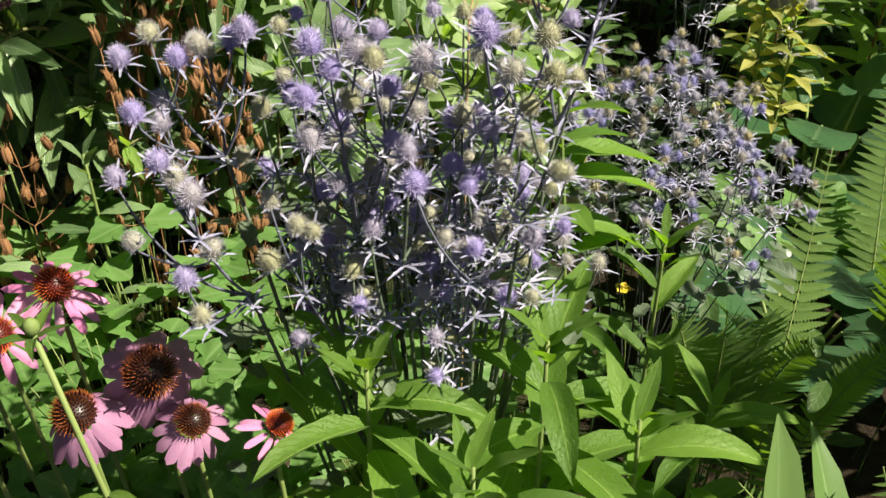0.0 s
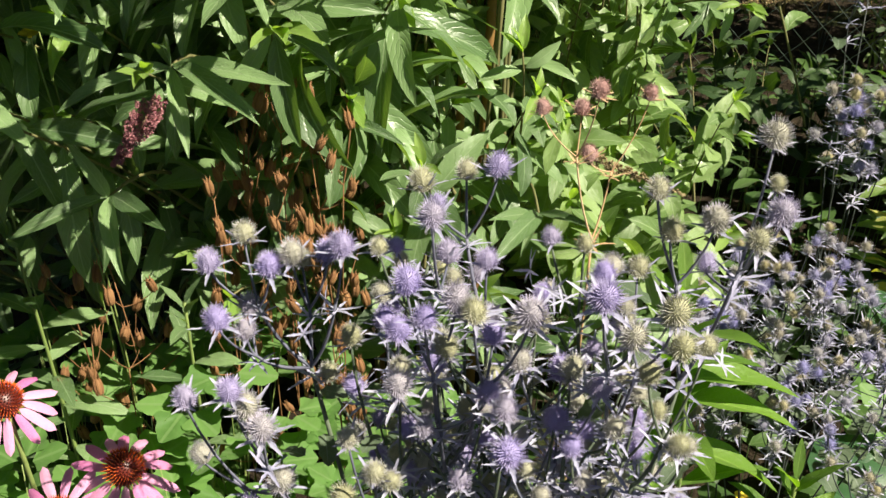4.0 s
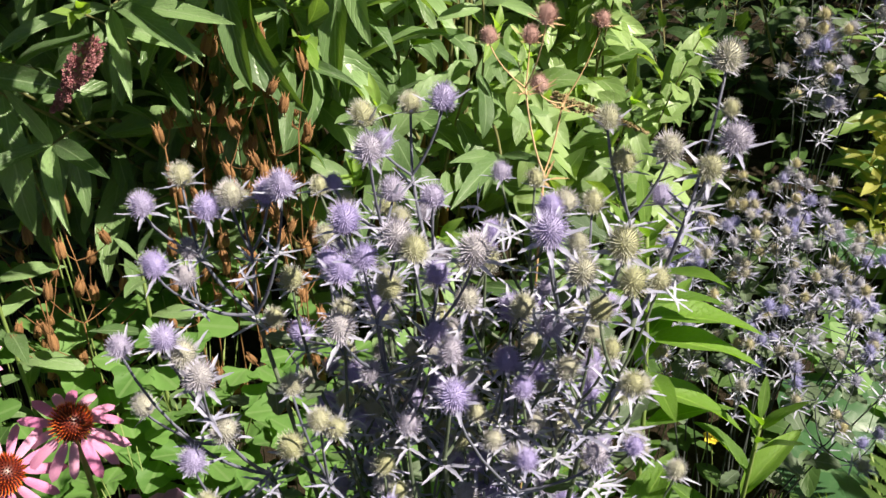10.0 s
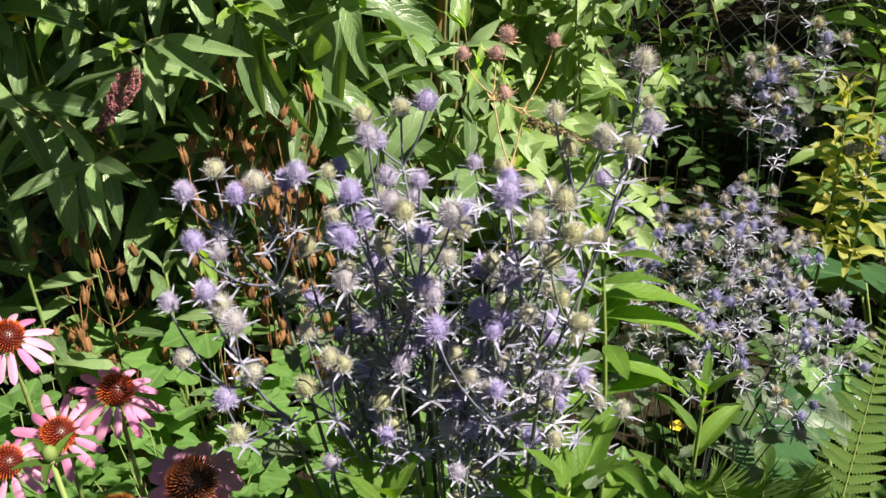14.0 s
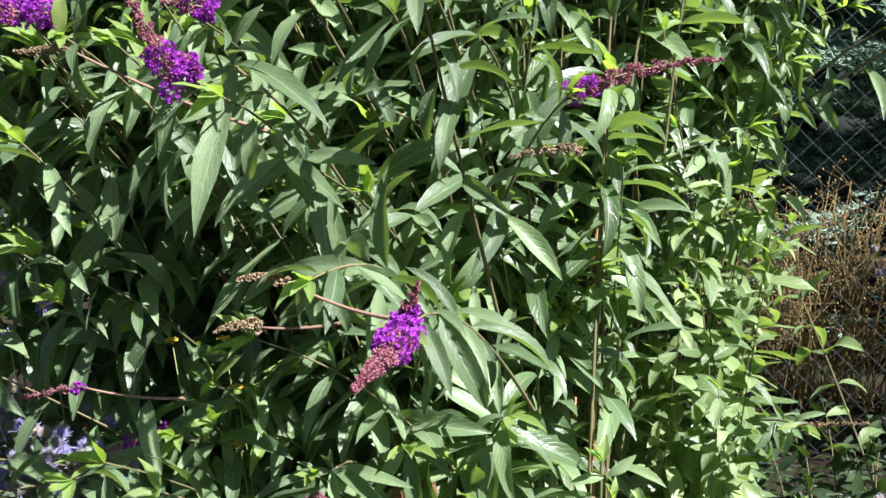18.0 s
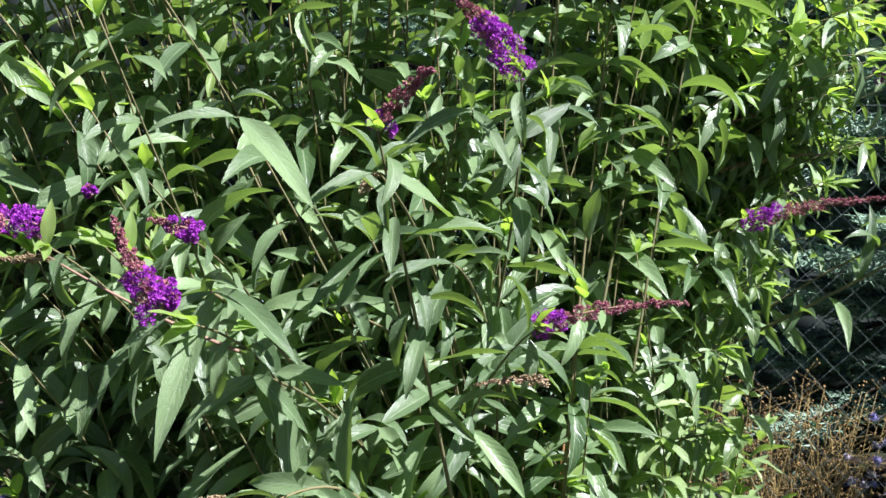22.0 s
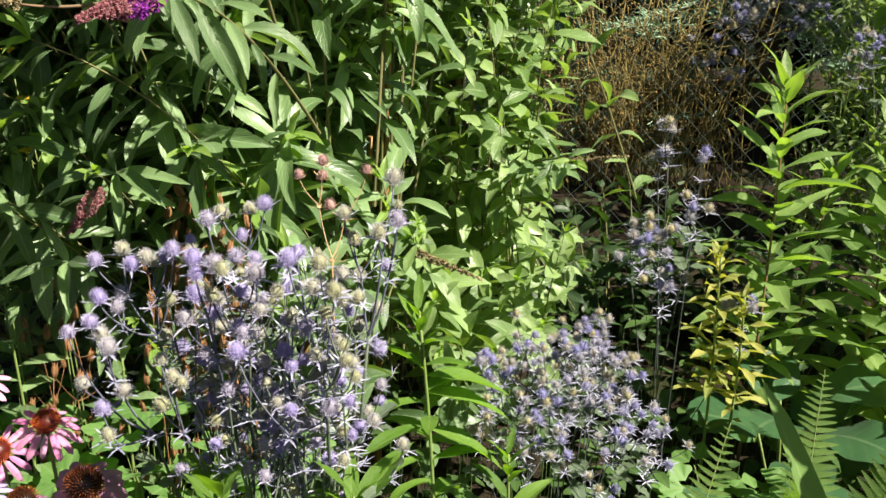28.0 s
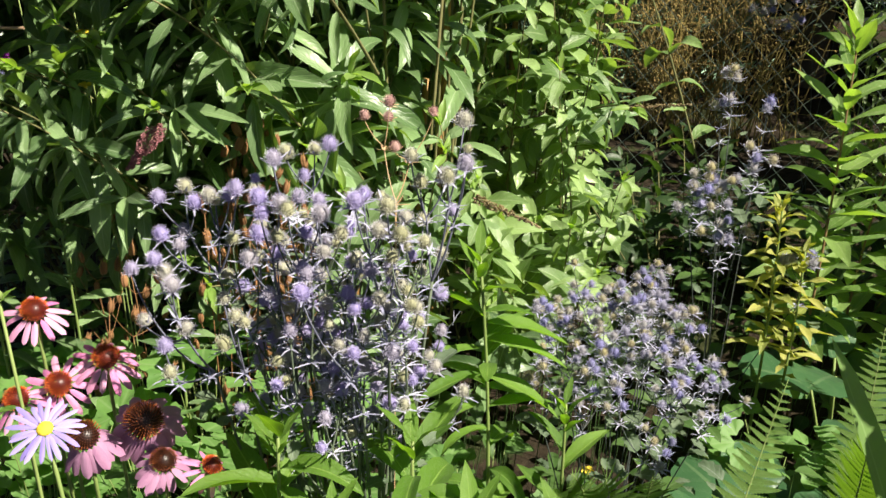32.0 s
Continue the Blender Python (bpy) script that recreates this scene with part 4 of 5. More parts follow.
HEADS = [holly_head_geo(k).mesh("flower_head", HEAD, False) for k in range(4)]
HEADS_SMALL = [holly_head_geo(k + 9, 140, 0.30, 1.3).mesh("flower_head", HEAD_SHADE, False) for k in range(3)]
HEADS_DRY = [holly_head_geo(k + 19).mesh("flower_head", DRY_HEAD, False) for k in range(2)]
BRACTS = [bract_geo(k, 5 + k % 3).mesh("bract_collar", BRACT) for k in range(5)]
BRACTS_DRY = [bract_geo(k + 7, 6).mesh("bract_collar", STRAW) for k in range(2)]
FORK_STAR = [bract_geo(k + 12, 6, 0.1).mesh("fork_collar", BRACT) for k in range(3)]


def holly_stalk(plant, root, fork, heads, r, size=0.0200, kinds=HEADS, collars=BRACTS, stars=FORK_STAR, stem=STEM_BLUE, thick=0.0023):
    """A stalk that forks twice; each last branch ends in a spiny head on a collar of bracts."""
    root, fork = np.asarray(root, float), np.asarray(fork, float)
    line = curve(root, fork, 0.0, 8, ((fork[0] - root[0]) * -0.15, 0, 0))
    part("stalk", Heap().add(*tube(line, thick, thick * 0.8, 7)).mesh("stalk", stem if stem is not STEM_BLUE else STEM_GREY), plant)
    part("fork_collar", stars[r.integers(len(stars))], plant, matrix(fork, (1, 0, 0.1), (0, 0, 1), size * 1.2))
    left = [np.asarray(h, float) for h in heads]
    while left:
        first = left.pop(0)
        left.sort(key=lambda h: float(np.linalg.norm(h[:3] - first[:3])))
        group, left = [first] + left[:2], left[2:]
        mid = np.mean([h[:3] for h in group], axis=0)
        joint = mid + (fork - mid) * 0.22 - (0, 0, size * 1.3)
        if joint[2] < fork[2]:
            joint[2] = min(fork[2] - 0.01, mid[2] - size)
        limb = curve(fork, joint, -0.01, 5, (joint - fork) * (0.15, 0.15, 0))
        part("limb", Heap().add(*tube(limb, thick * 0.7, thick * 0.55, 5)).mesh("limb", stem), plant)
        part("fork_collar", stars[r.integers(len(stars))], plant, matrix(joint, (1, 0.3, 0.1), unit((joint - fork) * 0.5 + (0, 0, 0.1)), size * 0.95))
        for head in group:
            p = head[:3]
            big = size * (head[3] if len(head) > 3 else r.uniform(0.88, 1.12))
            twig = curve(joint, p - (0, 0, big * 0.4), -0.004, 4, (p - joint) * (0.2, 0.2, 0))
            part("branch", Heap().add(*tube(twig, thick * 0.5, thick * 0.4, 5)).mesh("branch", stem), plant)
            axis = unit(unit(twig[-1] - twig[-2]) + np.array((0, 0, 0.8)) + r.normal(0, 0.12, 3))
            ahead = unit(np.cross(axis, r.normal(0, 1, 3)))
            ob = part("flower_head", kinds[r.integers(len(kinds))], plant, matrix(p, ahead, axis, big))
            part("bract_collar", collars[r.integers(len(collars))], ob, matrix(p, ahead, axis, big * 1.1), "silver-blue spiny bracts")


holly = thing("sea_holly", (-0.01, 0.80, 0), "tall sea holly with spiny lavender heads on violet stalks", "sea holly", "sea hollies in the bed")
r = np.random.default_rng(5)
for fork, heads in (
    ((-0.185, 0.755, 0.80), ((-0.255, 0.744, 0.896), (-0.241, 0.785, 0.898), (-0.212, 0.753, 0.892), (-0.196, 0.760, 0.900), (-0.190, 0.765, 0.893, 0.8),
        (-0.155, 0.748, 0.918, 1.1), (-0.168, 0.757, 0.906), (-0.234, 0.763, 0.848), (-0.250, 0.736, 0.851), (-0.233, 0.748, 0.835))),
    ((-0.165, 0.690, 0.70), ((-0.208, 0.643, 0.862), (-0.248, 0.660, 0.837), (-0.187, 0.641, 0.834, 1.15), (-0.200, 0.650, 0.845), (-0.258, 0.696, 0.752), (-0.183, 0.659, 0.771),
        (-0.205, 0.648, 0.750, 1.1), (-0.193, 0.634, 0.724))),
    ((-0.050, 0.755, 0.855), ((-0.105, 0.695, 0.954, 0.6), (-0.102, 0.777, 0.960), (-0.081, 0.690, 0.981, 1.05), (-0.080, 0.760, 0.913), (-0.051, 0.750, 0.916), (-0.048, 0.778, 0.976), (-0.072, 0.793, 0.963))),
    ((-0.070, 0.700, 0.76), ((-0.095, 0.677, 0.939, 1.1), (-0.118, 0.720, 0.878), (-0.105, 0.700, 0.884), (-0.078, 0.647, 0.933), (-0.048, 0.647, 0.941), (-0.060, 0.655, 0.944), (-0.038, 0.675, 0.906), (-0.014, 0.656, 0.937, 1.15),
        (-0.078, 0.687, 0.870), (-0.096, 0.651, 0.876), (-0.150, 0.749, 0.791), (-0.038, 0.664, 0.868))),
    ((-0.070, 0.710, 0.60), ((-0.133, 0.660, 0.817), (-0.110, 0.640, 0.807), (-0.140, 0.668, 0.753, 1.1), (-0.098, 0.741, 0.665), (-0.041, 0.739, 0.718), (-0.035, 0.735, 0.700), (-0.123, 0.674, 0.664), (-0.060, 0.700, 0.685, 0.9), (-0.045, 0.690, 0.670, 0.9))),
    ((0.015, 0.705, 0.64), ((-0.069, 0.700, 0.797), (-0.020, 0.613, 0.862, 1.1), (0.008, 0.685, 0.834), (0.035, 0.680, 0.869), (0.008, 0.699, 0.866), (-0.020, 0.683, 0.882), (0.036, 0.717, 0.786), (0.087, 0.697, 0.805), (0.055, 0.703, 0.773), (-0.001, 0.760, 0.713),
        (0.018, 0.742, 0.708), (0.018, 0.661, 0.767), (0.070, 0.654, 0.785), (0.040, 0.691, 0.716), (0.055, 0.70, 0.69), (-0.01, 0.69, 0.735))),
    ((0.045, 0.715, 0.80), ((0.028, 0.676, 0.958), (0.039, 0.807, 0.885), (0.059, 0.811, 0.884), (0.029, 0.644, 0.962, 1.15), (0.069, 0.628, 0.967, 1.1), (0.078, 0.648, 0.929), (0.080, 0.828, 0.781), (0.050, 0.66, 0.925))),
    ((0.092, 0.735, 0.84), ((0.072, 0.744, 0.955), (0.100, 0.748, 0.964, 1.1), (0.103, 0.776, 0.914), (0.117, 0.686, 0.986), (0.129, 0.723, 1.006, 0.6), (0.123, 0.725, 1.037, 1.05), (0.132, 0.706, 0.995, 1.05), (0.060, 0.746, 0.984)))):
    root = (-0.01 + (fork[0] + 0.01) * 0.35, 0.80 + r.normal(0, 0.02), -0.02)
    holly_stalk(holly, root, fork, heads, r)
for k in range(21):
    c = np.array((r.uniform(-0.14, 0.09), r.uniform(0.67, 0.80), r.uniform(0.62, 0.90)))
    extra = [tuple(c + r.normal(0, 1, 3) * (0.03, 0.025, 0.03)) + (r.uniform(0.7, 0.95),) for i in range(4)]
    holly_stalk(holly, (c[0] * 0.7, 0.77, 0.40), c - (0, 0, 0.09), extra, r, stem=STEM_GREY)
for k in range(17):
    c = np.array((-0.115 + 0.2 * ((k * 0.618) % 1), r.uniform(0.66, 0.74), 0.70 + 0.19 * k / 17))
    extra = [tuple(c + r.normal(0, 1, 3) * (0.026, 0.02, 0.024)) + (r.uniform(0.75, 1.0),) for i in range(4)]
    holly_stalk(holly, (c[0] * 0.7, 0.77, 0.40), c - (0, 0, 0.08), extra, r, stem=STEM_GREY)
for k in range(20):
    p = np.array((r.uniform(-0.20, 0.12), r.uniform(0.65, 0.80), r.uniform(0.69, 0.92)))
    part("fork_collar", FORK_STAR[k % 3], holly, matrix(p, r.normal(0, 1, 3), unit(r.normal(0, 0.4, 3) + (0, -0.1, 1)), r.uniform(0.012, 0.018)))
LEAF_H = blades("leaf", LEAF_HOLLY, 5, width=0.5, droop=0.5, fold=0.3, nu=8, nv=4, a=0.5, b=0.6, wave=0.05, teeth=0.28)
stray = []
for k in range(110):
    a = r.uniform(0, 6.28)
    p = np.array((r.uniform(-0.20, 0.12), r.uniform(0.66, 0.84), r.uniform(0.25, 0.84)))
    stray.append((p, (math.cos(a), math.sin(a), r.uniform(-0.3, 0.6)), (0, 0, 1), r.uniform(0.018, 0.036)))
foliage(holly, stray, LEAF_H, (0, 0, 1.2), 150)
dead = thing("dead_sea_holly_stalk", (0.02, 0.86, 0), "dead straw-coloured sea holly stalk with faded pink heads", "dead stalk")
holly_stalk(dead, (0.02, 0.88, -0.02), (0.022, 0.82, 0.90), ((0.017, 0.802, 1.028), (0.014, 0.838, 0.963), (-0.022, 0.83, 1.0), (0.006, 0.835, 1.0), (0.055, 0.86, 1.005)), r, 0.0145, HEADS_DRY, BRACTS_DRY, BRACTS_DRY, STRAW, 0.0012)


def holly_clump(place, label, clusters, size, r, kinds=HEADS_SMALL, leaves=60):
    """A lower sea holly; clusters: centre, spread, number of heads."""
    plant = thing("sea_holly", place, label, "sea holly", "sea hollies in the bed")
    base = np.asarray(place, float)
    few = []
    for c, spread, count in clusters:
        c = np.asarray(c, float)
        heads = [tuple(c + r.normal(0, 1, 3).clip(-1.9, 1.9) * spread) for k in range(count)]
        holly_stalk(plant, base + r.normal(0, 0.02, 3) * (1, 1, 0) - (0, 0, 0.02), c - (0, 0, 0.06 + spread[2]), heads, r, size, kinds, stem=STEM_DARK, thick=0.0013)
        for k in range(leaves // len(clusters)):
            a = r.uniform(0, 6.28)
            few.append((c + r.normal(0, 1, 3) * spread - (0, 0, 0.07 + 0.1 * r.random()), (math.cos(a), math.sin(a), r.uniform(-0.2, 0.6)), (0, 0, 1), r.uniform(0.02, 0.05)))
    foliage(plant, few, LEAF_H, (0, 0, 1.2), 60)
    return plant


r = np.random.default_rng(17)
clusters = []
for k in range(15):
    a, e = k * 2.4, math.sqrt((k + 0.5) / 15)
    clusters.append(((0.305 + 0.145 * e * math.cos(a), 1.17 + 0.15 * e * math.sin(a), 0.62 - 0.075 * e * e + 0.05 * math.sin(a) * e), (0.034, 0.034, 0.028), 11))
clusters += [((0.33, 1.33, 0.63), (0.03, 0.02, 0.02), 6), ((0.41, 1.22, 0.55), (0.02, 0.03, 0.02), 5)]
holly_clump((0.31, 1.22, 0), "low bushy sea holly thick with small steel-blue heads", clusters, 0.0165, r, HEADS_SMALL, 110)
holly_clump((0.45, 1.78, 0), "sea holly with loose clusters of small blue heads", (
    ((0.385, 1.64, 0.685), (0.035, 0.02, 0.016), 9), ((0.44, 1.67, 0.69), (0.03, 0.02, 0.02), 7), ((0.495, 1.66, 0.775), (0.018, 0.015, 0.018), 4), ((0.455, 1.70, 0.585), (0.04, 0.02, 0.012), 8),
    ((0.51, 1.85, 0.80), (0.008, 0.01, 0.012), 2), ((0.44, 1.82, 0.875), (0.018, 0.01, 0.012), 4), ((0.425, 1.84, 0.81), (0.01, 0.01, 0.012), 3), ((0.62, 1.70, 0.53), (0.03, 0.02, 0.015), 5)), 0.0235, r, HEADS_SMALL, 24)
holly_clump((1.10, 2.40, 0), "sea holly with pale blue heads behind the tall leafy stems", (
    ((0.92, 2.40, 1.03), (0.03, 0.03, 0.02), 7), ((0.90, 2.36, 0.98), (0.03, 0.03, 0.02), 6), ((1.03, 2.35, 1.0), (0.05, 0.03, 0.03), 14), ((1.0, 2.33, 0.91), (0.04, 0.03, 0.025), 9), ((1.14, 2.4, 0.95), (0.05, 0.04, 0.04), 10), ((1.25, 2.45, 0.98), (0.05, 0.04, 0.05), 8)), 0.021, r, HEADS_SMALL, 30)
holly_clump((0.85, 3.9, 0), "grey-blue sea holly beyond the wire fence", (
    ((0.75, 3.75, 0.87), (0.08, 0.05, 0.05), 22), ((0.87, 3.80, 1.0), (0.08, 0.05, 0.06), 24), ((1.0, 3.75, 0.92), (0.08, 0.05, 0.07), 22), ((0.68, 3.9, 0.72), (0.08, 0.05, 0.06), 12)), 0.033, r, HEADS_SMALL, 50)
holly_clump((-0.95, 1.1, 0), "shaded blue sea holly at the foot of the butterfly bush", (
    ((-0.90, 1.06, 0.93), (0.05, 0.04, 0.03), 18), ((-0.80, 1.05, 0.90), (0.05, 0.04, 0.03), 14), ((-1.0, 1.1, 0.94), (0.05, 0.04, 0.03), 14), ((-0.86, 1.05, 0.84), (0.06, 0.04, 0.04), 14), ((-0.97, 1.07, 0.85), (0.05, 0.04, 0.04), 12)), 0.022, r, HEADS_SMALL, 40)

# ---- coneflowers ----
LEAF_G = blades("leaf", LEAF_GOLDENROD, 7, width=0.25, droop=0.9, fold=0.42, nu=10, nv=4, a=0.75, b=0.95, wave=0.02, teeth=0.04)


def disc_geo(seed):
    r = np.random.default_rng(seed)
    heap = Heap()
    for k in range(230):
        z = 1 - 1.0 * (k + 0.5) / 230
        a, s = k * 2.39996, math.sqrt(max(0, 1 - z * z))
        n = np.array((s * math.cos(a), s * math.sin(a), z))
        v, f, uv = spike(n * (0.43, 0.43, 0.44), unit(n + (0, 0, 0.25)), r.uniform(0.13, 0.18), 0.024)
        heap.add(v, f, [(0, 0)] * 3 + [(1, 0)])
    return heap


CORES = [Heap().add(*ball(0.42, 0.42, 8, 14, 0.35)).mesh("cone_core", m) for m in (DISC, DISC_OLD)]
DISCS = [disc_geo(1).mesh("cone", DISC, False), disc_geo(2).mesh("cone", DISC_OLD, False)]


def petals(material, width, count):
    return [Heap().add(*blade(1.0, width, 0.25 + 0.25 * k, -0.25, 8, 4, 0.35, 0.28, 0.008, 0.0, 0.0, k)).mesh("petal", material) for k in range(count)]


PETALS, PETALS_OLD, RAYS = petals(PETAL, 0.25, 3), petals(PETAL_OLD, 0.38, 3), petals(RAY_VIOLET, 0.17, 3)


def coneflower(p, axis, across, count, old, r, label, droop=0.5):
    p, axis = np.asarray(p, float), unit(axis)
    plant = thing("coneflower", (p[0] + 0.03, p[1] + 0.04, 0), label, "coneflower", "coneflowers")
    line = curve((p[0] + 0.03, p[1] + 0.04, -0.02), p - axis * 0.012, 0.0, 8, (-0.02, 0.02, 0))
    part("stem", Heap().add(*tube(line, 0.0034, 0.0026, 7)).mesh("stem", STEM_GREEN), plant)
    disc = across * (0.38 if old else 0.35)
    side = unit(np.cross(axis, (0.3, 0.8, 0.2)))
    cone = part("cone", DISCS[old], plant, matrix(p, side, axis, disc), "dark brown spiny cone" if old else "orange-red spiny cone")
    part("cone_core", CORES[old], cone, matrix(p, side, axis, disc))
    for k in range(count):
        a = (k + r.uniform(-0.22, 0.22)) / count * 6.283
        out = math.cos(a) * side + math.sin(a) * np.cross(axis, side)
        reach = across * 0.5 - disc * 0.38
        part("petal", (PETALS_OLD if old else PETALS)[r.integers(3)], plant, matrix(p + out * disc * 0.38 - axis * 0.006, out - axis * (droop + r.normal(0, 0.09)), axis, reach * r.uniform(0.9, 1.1)))
    for k in range(3):
        q = line[2 + k]
        a = r.uniform(0, 6.28)
        part("leaf", LEAF_G[r.integers(7)][0], plant, matrix(q, (math.cos(a), math.sin(a), 0.3), (0, 0, 1), r.uniform(0.06, 0.09)))


r = np.random.default_rng(3)
fresh, faded = "fresh pink coneflower with an orange-red spiny cone", "ageing coneflower with drooping dull pink petals and a dark cone"
for p, axis, across, count, old, label, droop in (
    ((-0.382, 0.795, 0.627), (0.25, -0.35, 0.9), 0.108, 14, 0, fresh, 0.25), ((-0.508, 0.823, 0.666), (0.2, -0.4, 0.9), 0.106, 13, 0, fresh, 0.3),
    ((-0.432, 0.755, 0.598), (0.15, -0.65, 0.7), 0.104, 13, 0, fresh, 0.1), ((-0.265, 0.688, 0.612), (0.25, -0.6, 0.75), 0.128, 15, 1, faded, 0.75),
    ((-0.32, 0.640, 0.607), (-0.1, -0.35, 0.9), 0.105, 15, 1, faded, 0.9), ((-0.226, 0.660, 0.578), (0.3, -0.3, 0.9), 0.085, 13, 1, faded, 0.3),
    ((-0.140, 0.620, 0.615), (0.55, -0.1, 0.8), 0.07, 12, 0, fresh, 0.3), ((-0.470, 0.715, 0.590), (0.0, -0.4, 0.9), 0.10, 13, 0, fresh, 0.4)):
    coneflower(p, axis, across, count, old, r, label, droop)


def aster_flower(p, root, axis, across, label, rays=22):
    p, axis = np.asarray(p, float), unit(axis)
    plant = thing("aster", (root[0], root[1], 0), label, "aster", "asters")
    line = curve((root[0], root[1], -0.02), p - axis * 0.006, 0, 8, (0.03, 0.03, 0))
    part("stem", Heap().add(*tube(line, 0.0026, 0.0016, 6)).mesh("stem", STEM_GREEN), plant)
    part("centre", Heap().add(*ball(0.5, 0.3, 8, 14, 0.3)).mesh("centre", YELLOW), plant, matrix(p, (1, 0, 0), axis, across * 0.22))
    s = unit(np.cross(axis, (0, 1, 0)))
    for k in range(rays):
        a = (k + r.uniform(-0.2, 0.2)) / rays * 6.283
        out = math.cos(a) * s + math.sin(a) * np.cross(axis, s)
        part("petal", RAYS[k % 3], plant, matrix(p + out * across * 0.09, out + axis * 0.1, axis, across * r.uniform(0.36, 0.45)))


aster_flower((-0.090, 0.265, 0.893), (-0.10, 0.30), (0.2, -0.45, 0.9), 0.060, "pale violet aster with a yellow centre on a leafy stem")
for x, y, z in ((-0.99, 1.10, 1.07), (-1.02, 1.14, 1.16), (-0.93, 1.12, 1.12), (-1.06, 1.15, 1.05)):
    aster_flower((x, y, z), (x - 0.02, y + 0.06), (0.3, -0.7, 0.6), 0.034, "small violet-blue aster on a thin stem in the shade", 14)
budded = thing("aster", (-0.12, 0.33, 0), "leafy yellow-green aster stem with a closed bud", "aster")
line = curve((-0.10, 0.30, -0.02), (-0.184, 0.351, 0.948), 0, 10, (0.05, -0.03, 0))
part("stem", Heap().add(*tube(line, 0.0023, 0.0015, 6)).mesh("stem", STEM_GREEN), budded)
part("bud", Heap().add(*ball(0.5, 0.6, 7, 9)).mesh("bud", STEM_GREEN), budded, matrix(line[-1] + (0, 0, 0.004), (1, 0, 0), (0, 0, 1), 0.008))
for k in range(14):
    a = k * 2.4
    part("leaf", LEAF_G[k % 7][0], budded, matrix(line[3 + k // 2], (math.cos(a), math.sin(a), 0.5), (0, 0, 1), 0.05 - 0.0022 * k))
for k in range(5):
    a = k * 1.257
    part("leaf", LEAF_G[k][0], budded, matrix(line[-1] - (0, 0, 0.003), (math.cos(a), math.sin(a), 0.7), (0, 0, 1), 0.02))

# ---- lance-leaved plants ----
def lance_plant(place, top, count, size, kinds, r, label, name="goldenrod", low=0.3, tuft=5, rise=0.35, stem=STEM_GREEN, thick=0.004):
    """An upright stem with leaves all round it and a tuft of young leaves."""
    base, top = np.asarray(place, float), np.asarray(top, float)
    plant = thing(name, tuple(base), label, name.replace("_", " "))
    line = curve(base - (0, 0, 0.02), top, 0, 12, r.normal(0, 0.02, 3) * (1, 1, 0))
    part("stem", Heap().add(*tube(line, thick, thick * 0.5, 7)).mesh("stem", stem), plant)
    a = r.uniform(0, 6.28)
    for k in range(count):
        s = low + (0.98 - low) * k / count
        i = min(int(s * 12), 11)
        p = line[i] + (line[i + 1] - line[i]) * (s * 12 - i)
        a += 2.4 + r.normal(0, 0.2)
        up = rise + 0.7 * max(0, (s - 0.75) / 0.25) + r.normal(0, 0.1)
        long = size * (1 - 0.35 * max(0, (s - 0.75) / 0.25)) * r.uniform(0.85, 1.15)
        part("leaf", kinds[r.integers(len(kinds))][0], plant, matrix(p, (math.cos(a), math.sin(a), up), (0, 0, 1), long))
    for k in range(tuft):
        a += 2.4
        part("leaf", kinds[0][0], plant, matrix(line[-1] - (0, 0, 0.008 * k), (0.6 * math.cos(a), 0.6 * math.sin(a), 0.9), (-math.cos(a), -math.sin(a), 0.6), size * r.uniform(0.35, 0.65)))
    return plant


r = np.random.default_rng(29)
near_label = "young goldenrod with fresh green pointed leaves round an upright stem"
lance_plant((-0.06, 0.66, 0), (-0.065, 0.645, 0.655), 26, 0.155, LEAF_G, r, near_label, rise=0.2)
lance_plant((0.08, 0.69, 0), (0.091, 0.675, 0.66), 26, 0.155, LEAF_G, r, near_label, rise=0.2)
lance_plant((0.02, 0.60, 0), (0.025, 0.585, 0.60), 20, 0.15, LEAF_G, r, near_label, rise=0.25)
lance_plant((0.17, 0.66, 0), (0.175, 0.65, 0.59), 20, 0.15, LEAF_G, r, near_label, rise=0.2)
lance_plant((0.24, 0.93, 0), (0.243, 0.914, 0.60), 12, 0.10, LEAF_G, r, near_label, rise=0.9)
lance_plant((-0.12, 0.56, 0), (-0.125, 0.545, 0.50), 11, 0.11, LEAF_G, r, near_label)
lance_plant((0.26, 0.75, 0), (0.27, 0.74, 0.52), 12, 0.12, LEAF_G, r, near_label)
tall = lance_plant((0.13, 0.95, 0), (0.112, 0.915, 0.80), 16, 0.10, LEAF_G, r, "tall goldenrod stem with long arching leaves beside the sea holly", low=0.3, rise=0.4, tuft=8)
for base, tip in (((0.117, 0.925, 0.715), (0.19, 0.92, 0.722)), ((0.118, 0.925, 0.70), (0.236, 0.944, 0.683)), ((0.119, 0.925, 0.675), (0.238, 0.935, 0.652)), ((0.12, 0.925, 0.62), (0.235, 0.93, 0.575)), ((0.12, 0.925, 0.60), (0.22, 0.99, 0.55)),
                  ((0.118, 0.925, 0.66), (0.05, 0.86, 0.66)), ((0.118, 0.925, 0.62), (0.05, 0.85, 0.61)), ((0.12, 0.925, 0.64), (0.17, 1.0, 0.70)), ((0.118, 0.925, 0.57), (0.06, 0.87, 0.55))):
    b, t = np.array(base), np.array(tip)
    part("leaf", LEAF_G[1][0], tall, matrix(b, t - b + (0, 0, 0.02), (0, 0, 1), float(np.linalg.norm(t - b)) * 1.03))
LEAF_R = blades("leaf", LEAF_RIGHT, 6, width=0.25, droop=0.7, fold=0.4, nu=9, nv=4, a=0.75, b=1.0, wave=0.02)
